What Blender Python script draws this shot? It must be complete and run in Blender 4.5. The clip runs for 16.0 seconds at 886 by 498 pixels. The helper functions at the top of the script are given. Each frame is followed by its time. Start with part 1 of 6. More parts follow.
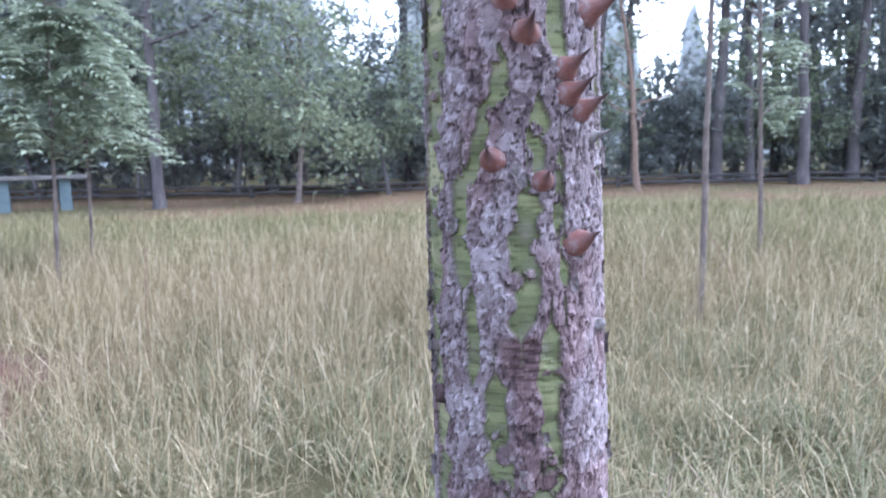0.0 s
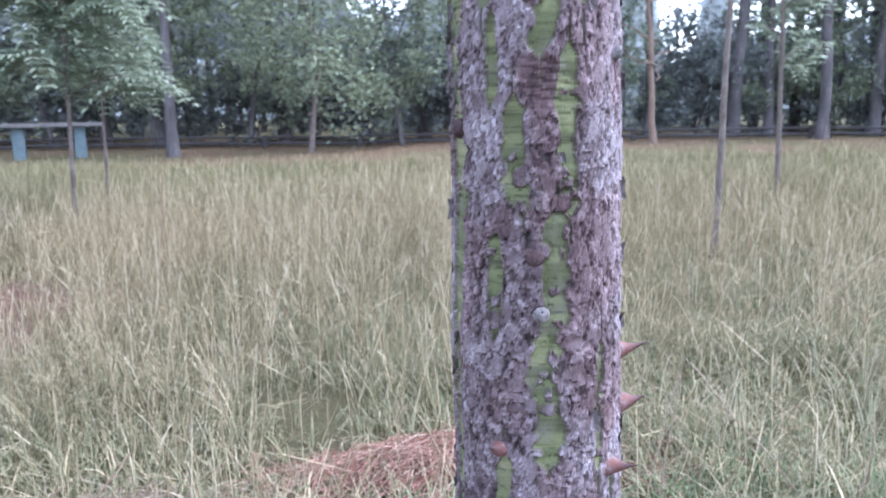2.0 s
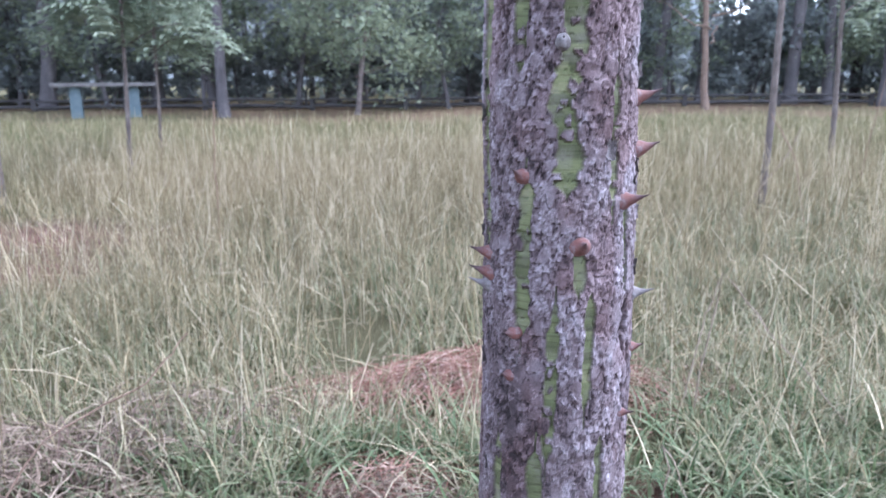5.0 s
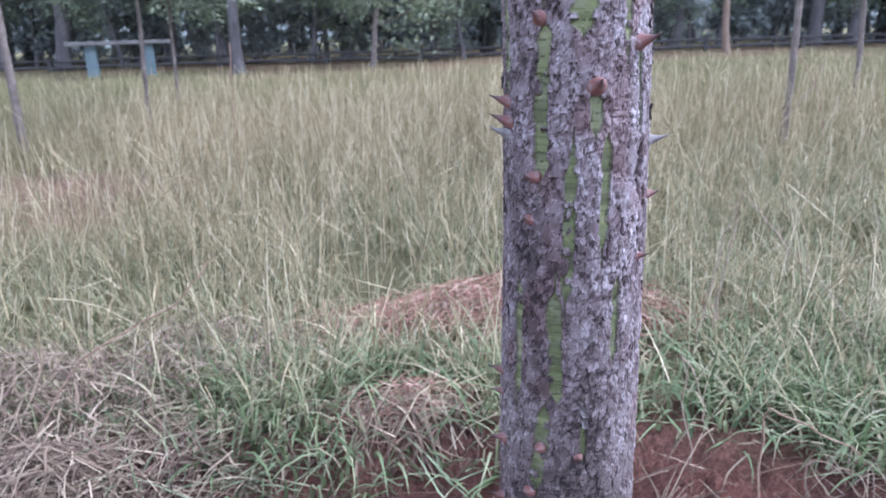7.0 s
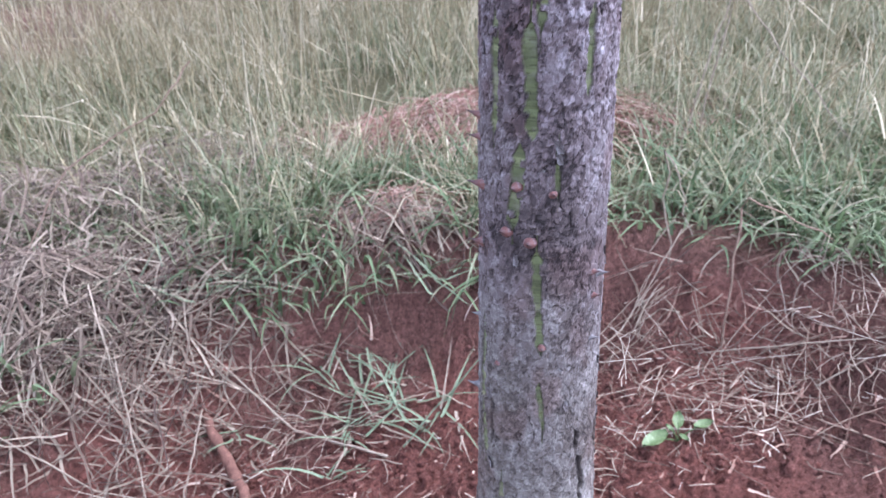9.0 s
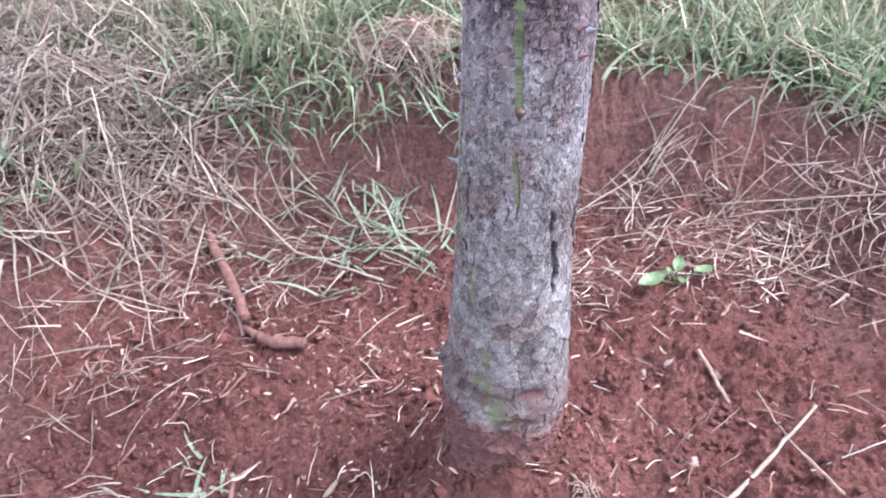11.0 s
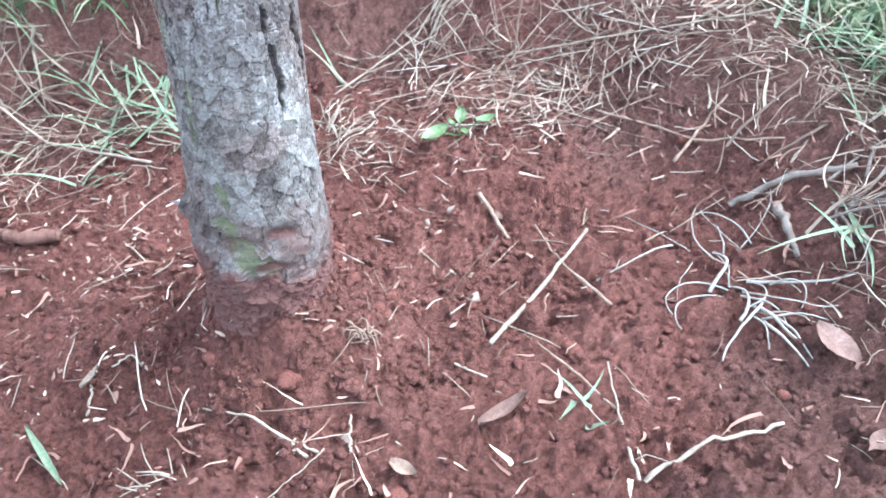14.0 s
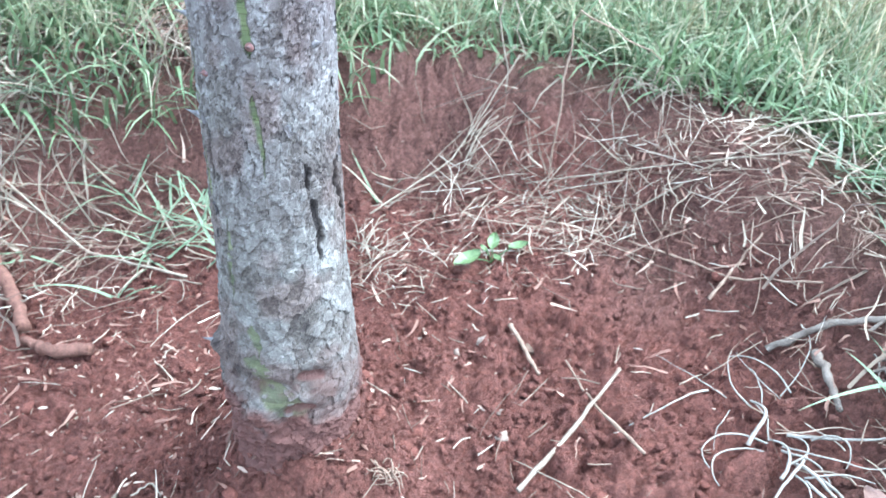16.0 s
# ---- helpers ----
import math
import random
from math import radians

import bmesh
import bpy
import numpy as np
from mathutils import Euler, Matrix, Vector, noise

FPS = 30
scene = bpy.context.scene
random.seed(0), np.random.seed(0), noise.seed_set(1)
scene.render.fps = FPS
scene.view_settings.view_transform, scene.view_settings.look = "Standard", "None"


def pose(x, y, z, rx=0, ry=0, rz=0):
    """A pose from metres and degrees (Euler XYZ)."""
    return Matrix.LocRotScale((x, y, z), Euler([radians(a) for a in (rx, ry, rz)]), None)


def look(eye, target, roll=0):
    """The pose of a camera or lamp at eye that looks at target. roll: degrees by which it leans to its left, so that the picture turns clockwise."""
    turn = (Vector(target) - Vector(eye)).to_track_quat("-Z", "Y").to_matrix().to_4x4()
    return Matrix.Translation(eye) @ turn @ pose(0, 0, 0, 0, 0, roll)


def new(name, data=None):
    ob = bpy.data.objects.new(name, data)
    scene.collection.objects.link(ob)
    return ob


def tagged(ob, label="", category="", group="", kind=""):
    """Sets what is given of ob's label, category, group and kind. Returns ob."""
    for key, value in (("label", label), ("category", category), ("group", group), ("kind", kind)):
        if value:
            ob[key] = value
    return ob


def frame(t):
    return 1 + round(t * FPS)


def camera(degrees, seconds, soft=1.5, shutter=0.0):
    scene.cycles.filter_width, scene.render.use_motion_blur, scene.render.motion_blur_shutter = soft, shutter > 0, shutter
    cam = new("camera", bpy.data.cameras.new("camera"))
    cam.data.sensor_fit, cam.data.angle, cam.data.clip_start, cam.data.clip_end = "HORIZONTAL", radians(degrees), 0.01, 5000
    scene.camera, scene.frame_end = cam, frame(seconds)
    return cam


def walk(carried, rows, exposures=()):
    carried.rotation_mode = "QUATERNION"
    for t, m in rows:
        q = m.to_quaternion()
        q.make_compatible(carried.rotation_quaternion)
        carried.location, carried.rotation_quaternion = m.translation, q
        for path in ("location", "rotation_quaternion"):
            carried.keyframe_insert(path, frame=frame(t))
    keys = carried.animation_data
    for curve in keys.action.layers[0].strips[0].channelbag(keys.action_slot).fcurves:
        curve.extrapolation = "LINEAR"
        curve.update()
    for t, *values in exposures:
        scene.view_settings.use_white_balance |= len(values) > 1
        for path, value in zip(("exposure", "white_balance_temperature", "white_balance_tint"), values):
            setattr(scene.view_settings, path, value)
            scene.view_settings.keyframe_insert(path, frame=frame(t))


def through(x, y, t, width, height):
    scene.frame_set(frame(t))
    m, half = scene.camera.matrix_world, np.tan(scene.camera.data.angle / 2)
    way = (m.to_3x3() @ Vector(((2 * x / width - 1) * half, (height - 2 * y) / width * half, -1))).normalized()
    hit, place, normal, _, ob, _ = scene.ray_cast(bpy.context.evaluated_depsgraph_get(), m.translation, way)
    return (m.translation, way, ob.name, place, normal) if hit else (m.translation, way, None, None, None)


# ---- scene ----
cam = camera(62.0, 16.0)
PATH = [
    (0, (0.02, 0.117, 1.471), (0.135, 2.096, 1.205), -1.0),
    (0.5, (0.019, 0.113, 1.441), (0.13, 2.089, 1.153), -0.7),
    (1, (0.02, 0.103, 1.408), (0.122, 2.074, 1.085), -0.4),
    (1.5, (0.019, 0.101, 1.379), (0.103, 2.07, 1.04), -0.4),
    (2, (0.014, 0.09, 1.35), (0.092, 2.052, 0.97), -0.6),
    (2.5, (0.01, 0.086, 1.324), (0.081, 2.044, 0.923), -0.6),
    (3, (0.011, 0.073, 1.298), (0.044, 2.038, 0.928), -0.5),
    (3.5, (0.021, 0.05, 1.284), (0.026, 2.018, 0.929), -1.0),
    (4, (0.019, 0.037, 1.262), (-0.005, 2.001, 0.883), -0.6),
    (4.2, (0.016, 0.032, 1.25), (-0.01, 1.99, 0.847), -0.4),
    (6.3, (0.03, -0.009, 1.183), (-0.077, 1.924, 0.679), -1.7),
    (6.5, (0.028, -0.015, 1.174), (-0.088, 1.912, 0.653), -2.1),
    (7, (0.018, -0.022, 1.151), (-0.076, 1.892, 0.578), -1.7),
    (7.5, (0.026, -0.035, 1.133), (-0.065, 1.865, 0.515), -1.9),
    (8, (0.03, -0.045, 1.116), (-0.057, 1.813, 0.381), -2.5),
    (8.5, (0.024, -0.044, 1.101), (-0.056, 1.768, 0.259), -2.9),
    (8.7, (0.024, -0.046, 1.094), (-0.049, 1.739, 0.195), -3.0),
    (10.8, (0.077, -0.076, 0.978), (-0.08, 1.527, -0.206), 0.0),
    (11, (0.076, -0.079, 0.97), (-0.081, 1.497, -0.251), -0.3),
    (11.5, (0.07, -0.094, 0.942), (-0.093, 1.416, -0.36), 0.4),
    (12, (0.062, -0.107, 0.925), (-0.087, 1.356, -0.43), 1.0),
    (12.5, (0.079, -0.11, 0.899), (-0.006, 1.329, -0.487), 2.4),
    (13, (0.116, -0.12, 0.883), (0.089, 1.321, -0.504), 3.2),
    (13.5, (0.139, -0.113, 0.872), (0.206, 1.338, -0.503), 2.6),
    (14, (0.18, -0.096, 0.859), (0.439, 1.338, -0.511), 4.4),
    (14.5, (0.197, -0.087, 0.85), (0.598, 1.341, -0.491), 7.4),
    (15, (0.206, -0.074, 0.87), (0.546, 1.433, -0.4), 6.8),
    (15.5, (0.198, -0.06, 0.884), (0.443, 1.511, -0.329), 5.8),
    (16, (0.175, -0.056, 0.899), (0.368, 1.543, -0.287), 4.4),
]
cam.data.dof.use_dof, cam.data.dof.focus_distance, cam.data.dof.aperture_fstop = True, 0.56, 15.0
walk(cam, [(t, look(eye, target, roll)) for t, eye, target, roll in PATH], [(0, 2.7, 5420, 16), (4.2, 2.66, 5430, 16), (6.5, 2.52, 5440, 16), (8.5, 2.55, 5450, 18), (11, 3.02, 5600, 18), (12.5, 3.22, 5480, 10), (14.5, 3.28, 5200, -2), (16, 3.33, 5150, -4)])


# ---- world and light ----
world = bpy.data.worlds.new("sky")
scene.world = world
world.use_nodes = True
wn = world.node_tree
sky = wn.nodes.new("ShaderNodeTexSky")
sky.sky_type = "NISHITA"
sky.sun_disc = False
sky.sun_elevation, sky.sun_rotation = radians(58), radians(85)
sky.air_density, sky.dust_density, sky.ozone_density = 1.0, 0.6, 1.5
back = wn.nodes["Background"]
back.inputs["Strength"].default_value = 0.15
veil = wn.nodes.new("ShaderNodeHueSaturation")
veil.inputs["Saturation"].default_value = 0.4
wn.links.new(sky.outputs["Color"], veil.inputs["Color"])
wn.links.new(veil.outputs["Color"], back.inputs["Color"])
sun = new("sun", bpy.data.lights.new("sun", "SUN"))
sun.data.energy, sun.data.angle, sun.data.color = 1.0, radians(42), (1.0, 0.97, 0.94)
sun.matrix_world = look((6.4, 0.6, 10.2), (0, 0, 0))


# ---- small tools ----
rng = np.random.default_rng(7)


def hash2(i, j, seed):
    h = (i.astype(np.int64) * 374761393 + j.astype(np.int64) * 668265263 + seed * 1442695041) & 0xFFFFFFFF
    h = ((h ^ (h >> 13)) * 1274126177) & 0xFFFFFFFF
    return ((h ^ (h >> 16)) & 0xFFFFFF) / float(0xFFFFFF)


def vnoise(x, y, seed=0):
    """Smooth value noise, 0 to 1."""
    x, y = np.asarray(x, float), np.asarray(y, float)
    i, j = np.floor(x), np.floor(y)
    u, v = x - i, y - j
    u, v = u * u * (3 - 2 * u), v * v * (3 - 2 * v)
    a, b = hash2(i, j, seed), hash2(i + 1, j, seed)
    c, d = hash2(i, j + 1, seed), hash2(i + 1, j + 1, seed)
    return (a * (1 - u) + b * u) * (1 - v) + (c * (1 - u) + d * u) * v


def fbm(x, y, seed=0, octaves=4):
    total, amp = 0.0, 0.5
    for k in range(octaves):
        total = total + amp * vnoise(x * 2 ** k + 17.3 * k, y * 2 ** k - 9.1 * k, seed + k)
        amp *= 0.5
    return total


def cells(x, y, seed=0):
    """Distance to the nearest jittered point, to the second one, and the nearest one's own number."""
    x, y = np.asarray(x, float), np.asarray(y, float)
    i, j = np.floor(x), np.floor(y)
    f1, f2, own = np.full(x.shape, 9.0), np.full(x.shape, 9.0), np.zeros(x.shape)
    for a in (-1, 0, 1):
        for b in (-1, 0, 1):
            px = i + a + hash2(i + a, j + b, seed)
            py = j + b + hash2(i + a, j + b, seed + 5)
            d = np.hypot(px - x, py - y)
            near = d < f1
            f2 = np.where(near, f1, np.minimum(f2, d))
            own = np.where(near, hash2(i + a, j + b, seed + 9), own)
            f1 = np.where(near, d, f1)
    return f1, f2, own


def step(a, b, x):
    s = np.clip((np.asarray(x, float) - a) / (b - a), 0, 1)
    return s * s * (3 - 2 * s)


def pit_r(x, y):
    """1 along the rim of the pit."""
    return (np.abs((x + 0.03) / 0.85) ** 3 + np.abs((y - 0.38) / 0.95) ** 3) ** (1 / 3) + 0.12 * (fbm(x * 1.7, y * 1.7, 11, 3) - 0.45)


def ground_z(x, y, rough=False):
    """The height of the soil: a shallow dug pit round the tree in a level field."""
    x, y = np.asarray(x, float), np.asarray(y, float)
    pit = 0.115 + 0.14 * np.clip(x, -0.9, 1.1) - 0.05 * (np.clip(y, -0.8, 1.5) - 0.5)
    mound = np.hypot(x - 0.089, y - 0.527)
    pit = pit + 0.145 * np.exp(-(mound / 0.098) ** 2)
    far = np.clip((y - 2) / 12, 0, 1)
    field = 0.31 + 0.11 * far + 0.05 * (fbm(x * 0.7, y * 0.7, 3, 3) - 0.45) + 0.03 * np.clip(x, -1, 1)
    r = pit_r(x, y)
    s = step(0.84 - 0.16 * step(0.35, 0.65, -x), 1.10 + 0.06 * step(0.35, 0.65, -x), r)
    z = pit * (1 - s) + field * s
    if rough:
        near = 1 - step(1.1, 2.2, r)
        f1, f2, own = cells(x * 24 + 3 * vnoise(x * 9, y * 9, 4), y * 24, 21)
        clod = np.clip(own - 0.45, 0, 1) * np.sqrt(np.clip(1 - (f1 * 1.6) ** 2, 0, 1))
        g1, g2, gown = cells(x * 58 + 2 * vnoise(x * 20, y * 20, 6), y * 58, 31)
        small = np.clip(gown - 0.25, 0, 1) * np.sqrt(np.clip(1 - (g1 * 1.5) ** 2, 0, 1))
        h1, h2, hown = cells(x * 115 + 1.5 * vnoise(x * 40, y * 40, 8), y * 115, 37)
        tiny = hown * np.sqrt(np.clip(1 - (h1 * 1.35) ** 2, 0, 1))
        z = z + near * (0.026 * (fbm(x * 7, y * 7, 5, 3) - 0.45) + 0.036 * clod + 0.019 * small * step(0.3, 0.55, fbm(x * 13, y * 13, 9, 2)) + 0.0125 * tiny + 0.013 * (fbm(x * 75, y * 75, 39, 3) - 0.45) - 0.006)
    return z


def mesh_of(name, verts, faces, material=None, smooth=False):
    """A mesh from arrays: verts (n, 3), faces (m, 3 or 4)."""
    me = bpy.data.meshes.new(name)
    verts, faces = np.asarray(verts, np.float32), np.asarray(faces, np.int32)
    k = faces.shape[1]
    me.vertices.add(len(verts))
    me.vertices.foreach_set("co", verts.ravel())
    me.loops.add(faces.size)
    me.loops.foreach_set("vertex_index", faces.ravel())
    me.polygons.add(len(faces))
    me.polygons.foreach_set("loop_start", np.arange(0, faces.size, k, dtype=np.int32))
    me.polygons.foreach_set("use_smooth", np.full(len(faces), smooth))
    me.update(calc_edges=True)
    if material:
        me.materials.append(material)
    return me


def put(name, me, parent=None, label=""):
    ob = new(name, me)
    if parent:
        ob.parent = parent
    if label:
        tagged(ob, label)
    return ob


def join(pieces):
    """Several (verts, faces) with the same kind of face as one."""
    vs, fs, n = [], [], 0
    for v, f in pieces:
        vs.append(v)
        fs.append(np.asarray(f) + n)
        n += len(v)
    return np.concatenate(vs), np.concatenate(fs)


def tubes(paths, radii, sides=4, cap=True):
    """Tubes along paths (n, m, 3) with radii (n, m)."""
    paths, radii = np.asarray(paths, float), np.asarray(radii, float)
    n, m, _ = paths.shape
    t = np.gradient(paths, axis=1)
    t /= np.linalg.norm(t, axis=2, keepdims=True) + 1e-9
    ref = np.where(np.abs(t[..., 2:3]) > 0.85, np.array([1.0, 0.2, 0]), np.array([0, 0, 1.0]))
    a = np.cross(t, ref)
    a /= np.linalg.norm(a, axis=2, keepdims=True) + 1e-9
    b = np.cross(t, a)
    ang = np.arange(sides) * 2 * math.pi / sides
    v = paths[:, :, None] + radii[:, :, None, None] * (a[:, :, None] * np.cos(ang)[:, None] + b[:, :, None] * np.sin(ang)[:, None])
    idx = np.arange(n * m * sides).reshape(n, m, sides)
    nx = np.roll(idx, -1, axis=2)
    f = np.stack([idx[:, :-1], idx[:, 1:], nx[:, 1:], nx[:, :-1]], axis=-1).reshape(-1, 4)
    return v.reshape(-1, 3), f


def arcs(base, heading, lean, curl, length, m=5, side=None):
    """Bending stems: paths (n, m, 3) from the base, at an angle to the upright that grows along the stem."""
    n = len(base)
    s = np.linspace(0, 1, m)
    mid = (s[:-1] + s[1:]) / 2
    ang = lean[:, None] + curl[:, None] * mid[None]
    step_len = (length / (m - 1))[:, None]
    turn = heading[:, None] + (0 if side is None else side[:, None] * mid[None])
    dx, dz = np.sin(ang) * step_len, np.cos(ang) * step_len
    d = np.stack([dx * np.cos(turn), dx * np.sin(turn), dz], -1)
    p = np.zeros((n, m, 3))
    p[:, 1:] = np.cumsum(d, axis=1)
    return p + np.asarray(base)[:, None]


def blades(paths, width, heading, profile=None, twist=None):
    """Leaf blades along paths, folded a little along the midrib: (verts, quads)."""
    n, m, _ = paths.shape
    s = np.linspace(0, 1, m)
    w = (np.clip(1.05 - s ** 1.6, 0.05, 1) if profile is None else profile(s))[None, :] * width[:, None] / 2
    side = heading + math.pi / 2 if twist is None else heading + math.pi / 2 + twist
    a = np.stack([np.cos(side), np.sin(side), np.zeros(n)], -1)[:, None] * w[..., None]
    up = np.zeros((n, m, 3))
    up[..., 2] = w * 0.45
    v = np.stack([paths - a + up, paths, paths + a + up], axis=2)
    idx = np.arange(n * m * 3).reshape(n, m, 3)
    f = np.concatenate([np.stack([idx[:, :-1, k], idx[:, 1:, k], idx[:, 1:, k + 1], idx[:, :-1, k + 1]], -1).reshape(-1, 4) for k in (0, 1)])
    return v.reshape(-1, 3), f


def flat_blades(paths, width, heading):
    """The cheap blade for the far field: one strip."""
    n, m, _ = paths.shape
    s = np.linspace(0, 1, m)
    w = np.clip(1.05 - s ** 1.6, 0.06, 1)[None] * width[:, None] / 2
    a = np.stack([np.cos(heading), np.sin(heading), np.zeros(n)], -1)[:, None] * w[..., None]
    v = np.stack([paths - a, paths + a], axis=2)
    idx = np.arange(n * m * 2).reshape(n, m, 2)
    f = np.stack([idx[:, :-1, 0], idx[:, 1:, 0], idx[:, 1:, 1], idx[:, :-1, 1]], -1).reshape(-1, 4)
    return v.reshape(-1, 3), f


# ---- materials ----
def ramp_node(nt, source, colours, interpolation="LINEAR"):
    r = nt.nodes.new("ShaderNodeValToRGB")
    r.color_ramp.interpolation = interpolation
    el = r.color_ramp.elements
    while len(el) < len(colours):
        el.new(0.5)
    for e, (p, c) in zip(el, colours):
        e.position, e.color = p, (*c, 1)
    nt.links.new(source, r.inputs[0])
    return r.outputs[0]


def base_material(name, rough=0.8, spec=0.3):
    m = bpy.data.materials.new(name)
    m.use_nodes = True
    nt = m.node_tree
    b = nt.nodes["Principled BSDF"]
    b.inputs["Roughness"].default_value = rough
    b.inputs["Specular IOR Level"].default_value = spec
    return m, nt, b


def noise_node(nt, scale, detail=4.0, rough=0.6, stretch=None):
    co = nt.nodes.new("ShaderNodeTexCoord")
    n = nt.nodes.new("ShaderNodeTexNoise")
    n.inputs["Scale"].default_value = scale
    n.inputs["Detail"].default_value = detail
    n.inputs["Roughness"].default_value = rough
    if stretch:
        mp = nt.nodes.new("ShaderNodeMapping")
        mp.inputs["Scale"].default_value = stretch
        nt.links.new(co.outputs["Object"], mp.inputs[0])
        nt.links.new(mp.outputs[0], n.inputs["Vector"])
    else:
        nt.links.new(co.outputs["Object"], n.inputs["Vector"])
    return n


def mix_node(nt, fac, a, b, blend="MIX"):
    x = nt.nodes.new("ShaderNodeMix")
    x.data_type, x.blend_type = "RGBA", blend
    for sock, val in ((x.inputs["Factor"], fac), (x.inputs[6], a), (x.inputs[7], b)):
        if isinstance(val, (int, float)):
            sock.default_value = val
        elif isinstance(val, tuple):
            sock.default_value = (*val, 1)
        else:
            nt.links.new(val, sock)
    return x.outputs[2]


def bump_node(nt, b, height, strength, distance):
    bp = nt.nodes.new("ShaderNodeBump")
    bp.inputs["Strength"].default_value = strength
    bp.inputs["Distance"].default_value = distance
    nt.links.new(height, bp.inputs["Height"])
    nt.links.new(bp.outputs[0], b.inputs["Normal"])


def varied(name, colours, scale=8.0, rough=0.8, spec=0.3, bump=0.0, dist=0.002, stretch=None, fine=None):
    """Noise through a colour ramp, with a finer speckle and relief."""
    m, nt, b = base_material(name, rough, spec)
    n = noise_node(nt, scale, stretch=stretch)
    c = ramp_node(nt, n.outputs["Fac"], colours)
    f = noise_node(nt, fine or scale * 9, stretch=stretch)
    g = ramp_node(nt, f.outputs["Fac"], [(0.3, (0.68, 0.68, 0.68)), (0.7, (1.15, 1.15, 1.15))])
    c = mix_node(nt, 1.0, c, g, "MULTIPLY")
    nt.links.new(c, b.inputs["Base Color"])
    if bump:
        bump_node(nt, b, f.outputs["Fac"], bump, dist)
    return m


def island(name, colours, rough=0.7, spec=0.25, through=0.0, along=None, patch=None):
    """Each loose piece takes a colour of its own out of the ramp; thin leaves let light through."""
    m, nt, b = base_material(name, rough, spec)
    g = nt.nodes.new("ShaderNodeNewGeometry")
    c = ramp_node(nt, g.outputs["Random Per Island"], colours)
    if patch:
        q = noise_node(nt, 0.55, 3)
        w = ramp_node(nt, q.outputs["Fac"], [(0.38, (0.0, 0.0, 0.0)), (0.58, (0.9, 0.9, 0.9))])
        co = nt.nodes.new("ShaderNodeTexCoord")
        far = nt.nodes.new("ShaderNodeVectorMath")
        far.operation = "DISTANCE"
        far.inputs[1].default_value = (-0.9, 5.8, 0.4)
        nt.links.new(co.outputs["Object"], far.inputs[0])
        zone = nt.nodes.new("ShaderNodeMapRange")
        zone.inputs["From Min"].default_value, zone.inputs["From Max"].default_value = 1.0, 4.6
        zone.inputs["To Min"].default_value, zone.inputs["To Max"].default_value = 1.0, 0.12
        nt.links.new(far.outputs["Value"], zone.inputs["Value"])
        w = mix_node(nt, 1.0, w, zone.outputs[0], "MULTIPLY")
        c = mix_node(nt, w, c, ramp_node(nt, g.outputs["Random Per Island"], patch))
    n = noise_node(nt, along or 40.0)
    s = ramp_node(nt, n.outputs["Fac"], [(0.3, (0.75, 0.75, 0.75)), (0.7, (1.15, 1.12, 1.1))])
    c = mix_node(nt, 1.0, c, s, "MULTIPLY")
    nt.links.new(c, b.inputs["Base Color"])
    if through:
        t = nt.nodes.new("ShaderNodeBsdfTranslucent")
        nt.links.new(c, t.inputs["Color"])
        x = nt.nodes.new("ShaderNodeMixShader")
        x.inputs[0].default_value = through
        nt.links.new(b.outputs[0], x.inputs[1])
        nt.links.new(t.outputs[0], x.inputs[2])
        nt.links.new(x.outputs[0], nt.nodes["Material Output"].inputs["Surface"])
    return m


def soil_material():
    m, nt, b = base_material("red_soil", 0.95, 0.15)
    big = noise_node(nt, 2.2, 5)
    small = noise_node(nt, 120, 6, 0.8)
    c1 = ramp_node(nt, big.outputs["Fac"], [(0.3, (0.134, 0.054, 0.043)), (0.5, (0.200, 0.081, 0.063)), (0.7, (0.265, 0.113, 0.089))])
    c2 = ramp_node(nt, small.outputs["Fac"], [(0.30, (0.52, 0.50, 0.49)), (0.49, (1.0, 1.0, 1.0)), (0.68, (1.7, 1.63, 1.58))])
    red = mix_node(nt, 1.0, c1, c2, "MULTIPLY")
    thatch = ramp_node(nt, small.outputs["Fac"], [(0.36, (0.045, 0.047, 0.022)), (0.5, (0.10, 0.10, 0.048)), (0.66, (0.20, 0.18, 0.10))])
    at = nt.nodes.new("ShaderNodeAttribute")
    at.attribute_name = "thatch"
    top = nt.nodes.new("ShaderNodeAttribute")
    top.attribute_name = "topsoil"
    humus = ramp_node(nt, small.outputs["Fac"], [(0.33, (0.076, 0.041, 0.034)), (0.52, (0.155, 0.089, 0.072)), (0.70, (0.27, 0.170, 0.140))])
    # Painted shade: the red soil is multiplied darker where this mask says so.
    shade = nt.nodes.new("ShaderNodeAttribute")
    shade.attribute_name = "shade_damp"
    red = mix_node(nt, shade.outputs["Fac"], red, mix_node(nt, 1.0, red, (0.74, 0.73, 0.72), "MULTIPLY"))
    red = mix_node(nt, top.outputs["Fac"], red, humus)
    c = mix_node(nt, at.outputs["Fac"], red, thatch)
    nt.links.new(c, b.inputs["Base Color"])
    grit = noise_node(nt, 240, 5, 0.75)
    add = nt.nodes.new("ShaderNodeMath")
    add.operation = "MULTIPLY_ADD"
    add.inputs[1].default_value = 0.35
    nt.links.new(grit.outputs["Fac"], add.inputs[0])
    nt.links.new(small.outputs["Fac"], add.inputs[2])
    bump_node(nt, b, add.outputs[0], 1.0, 0.015)
    return m


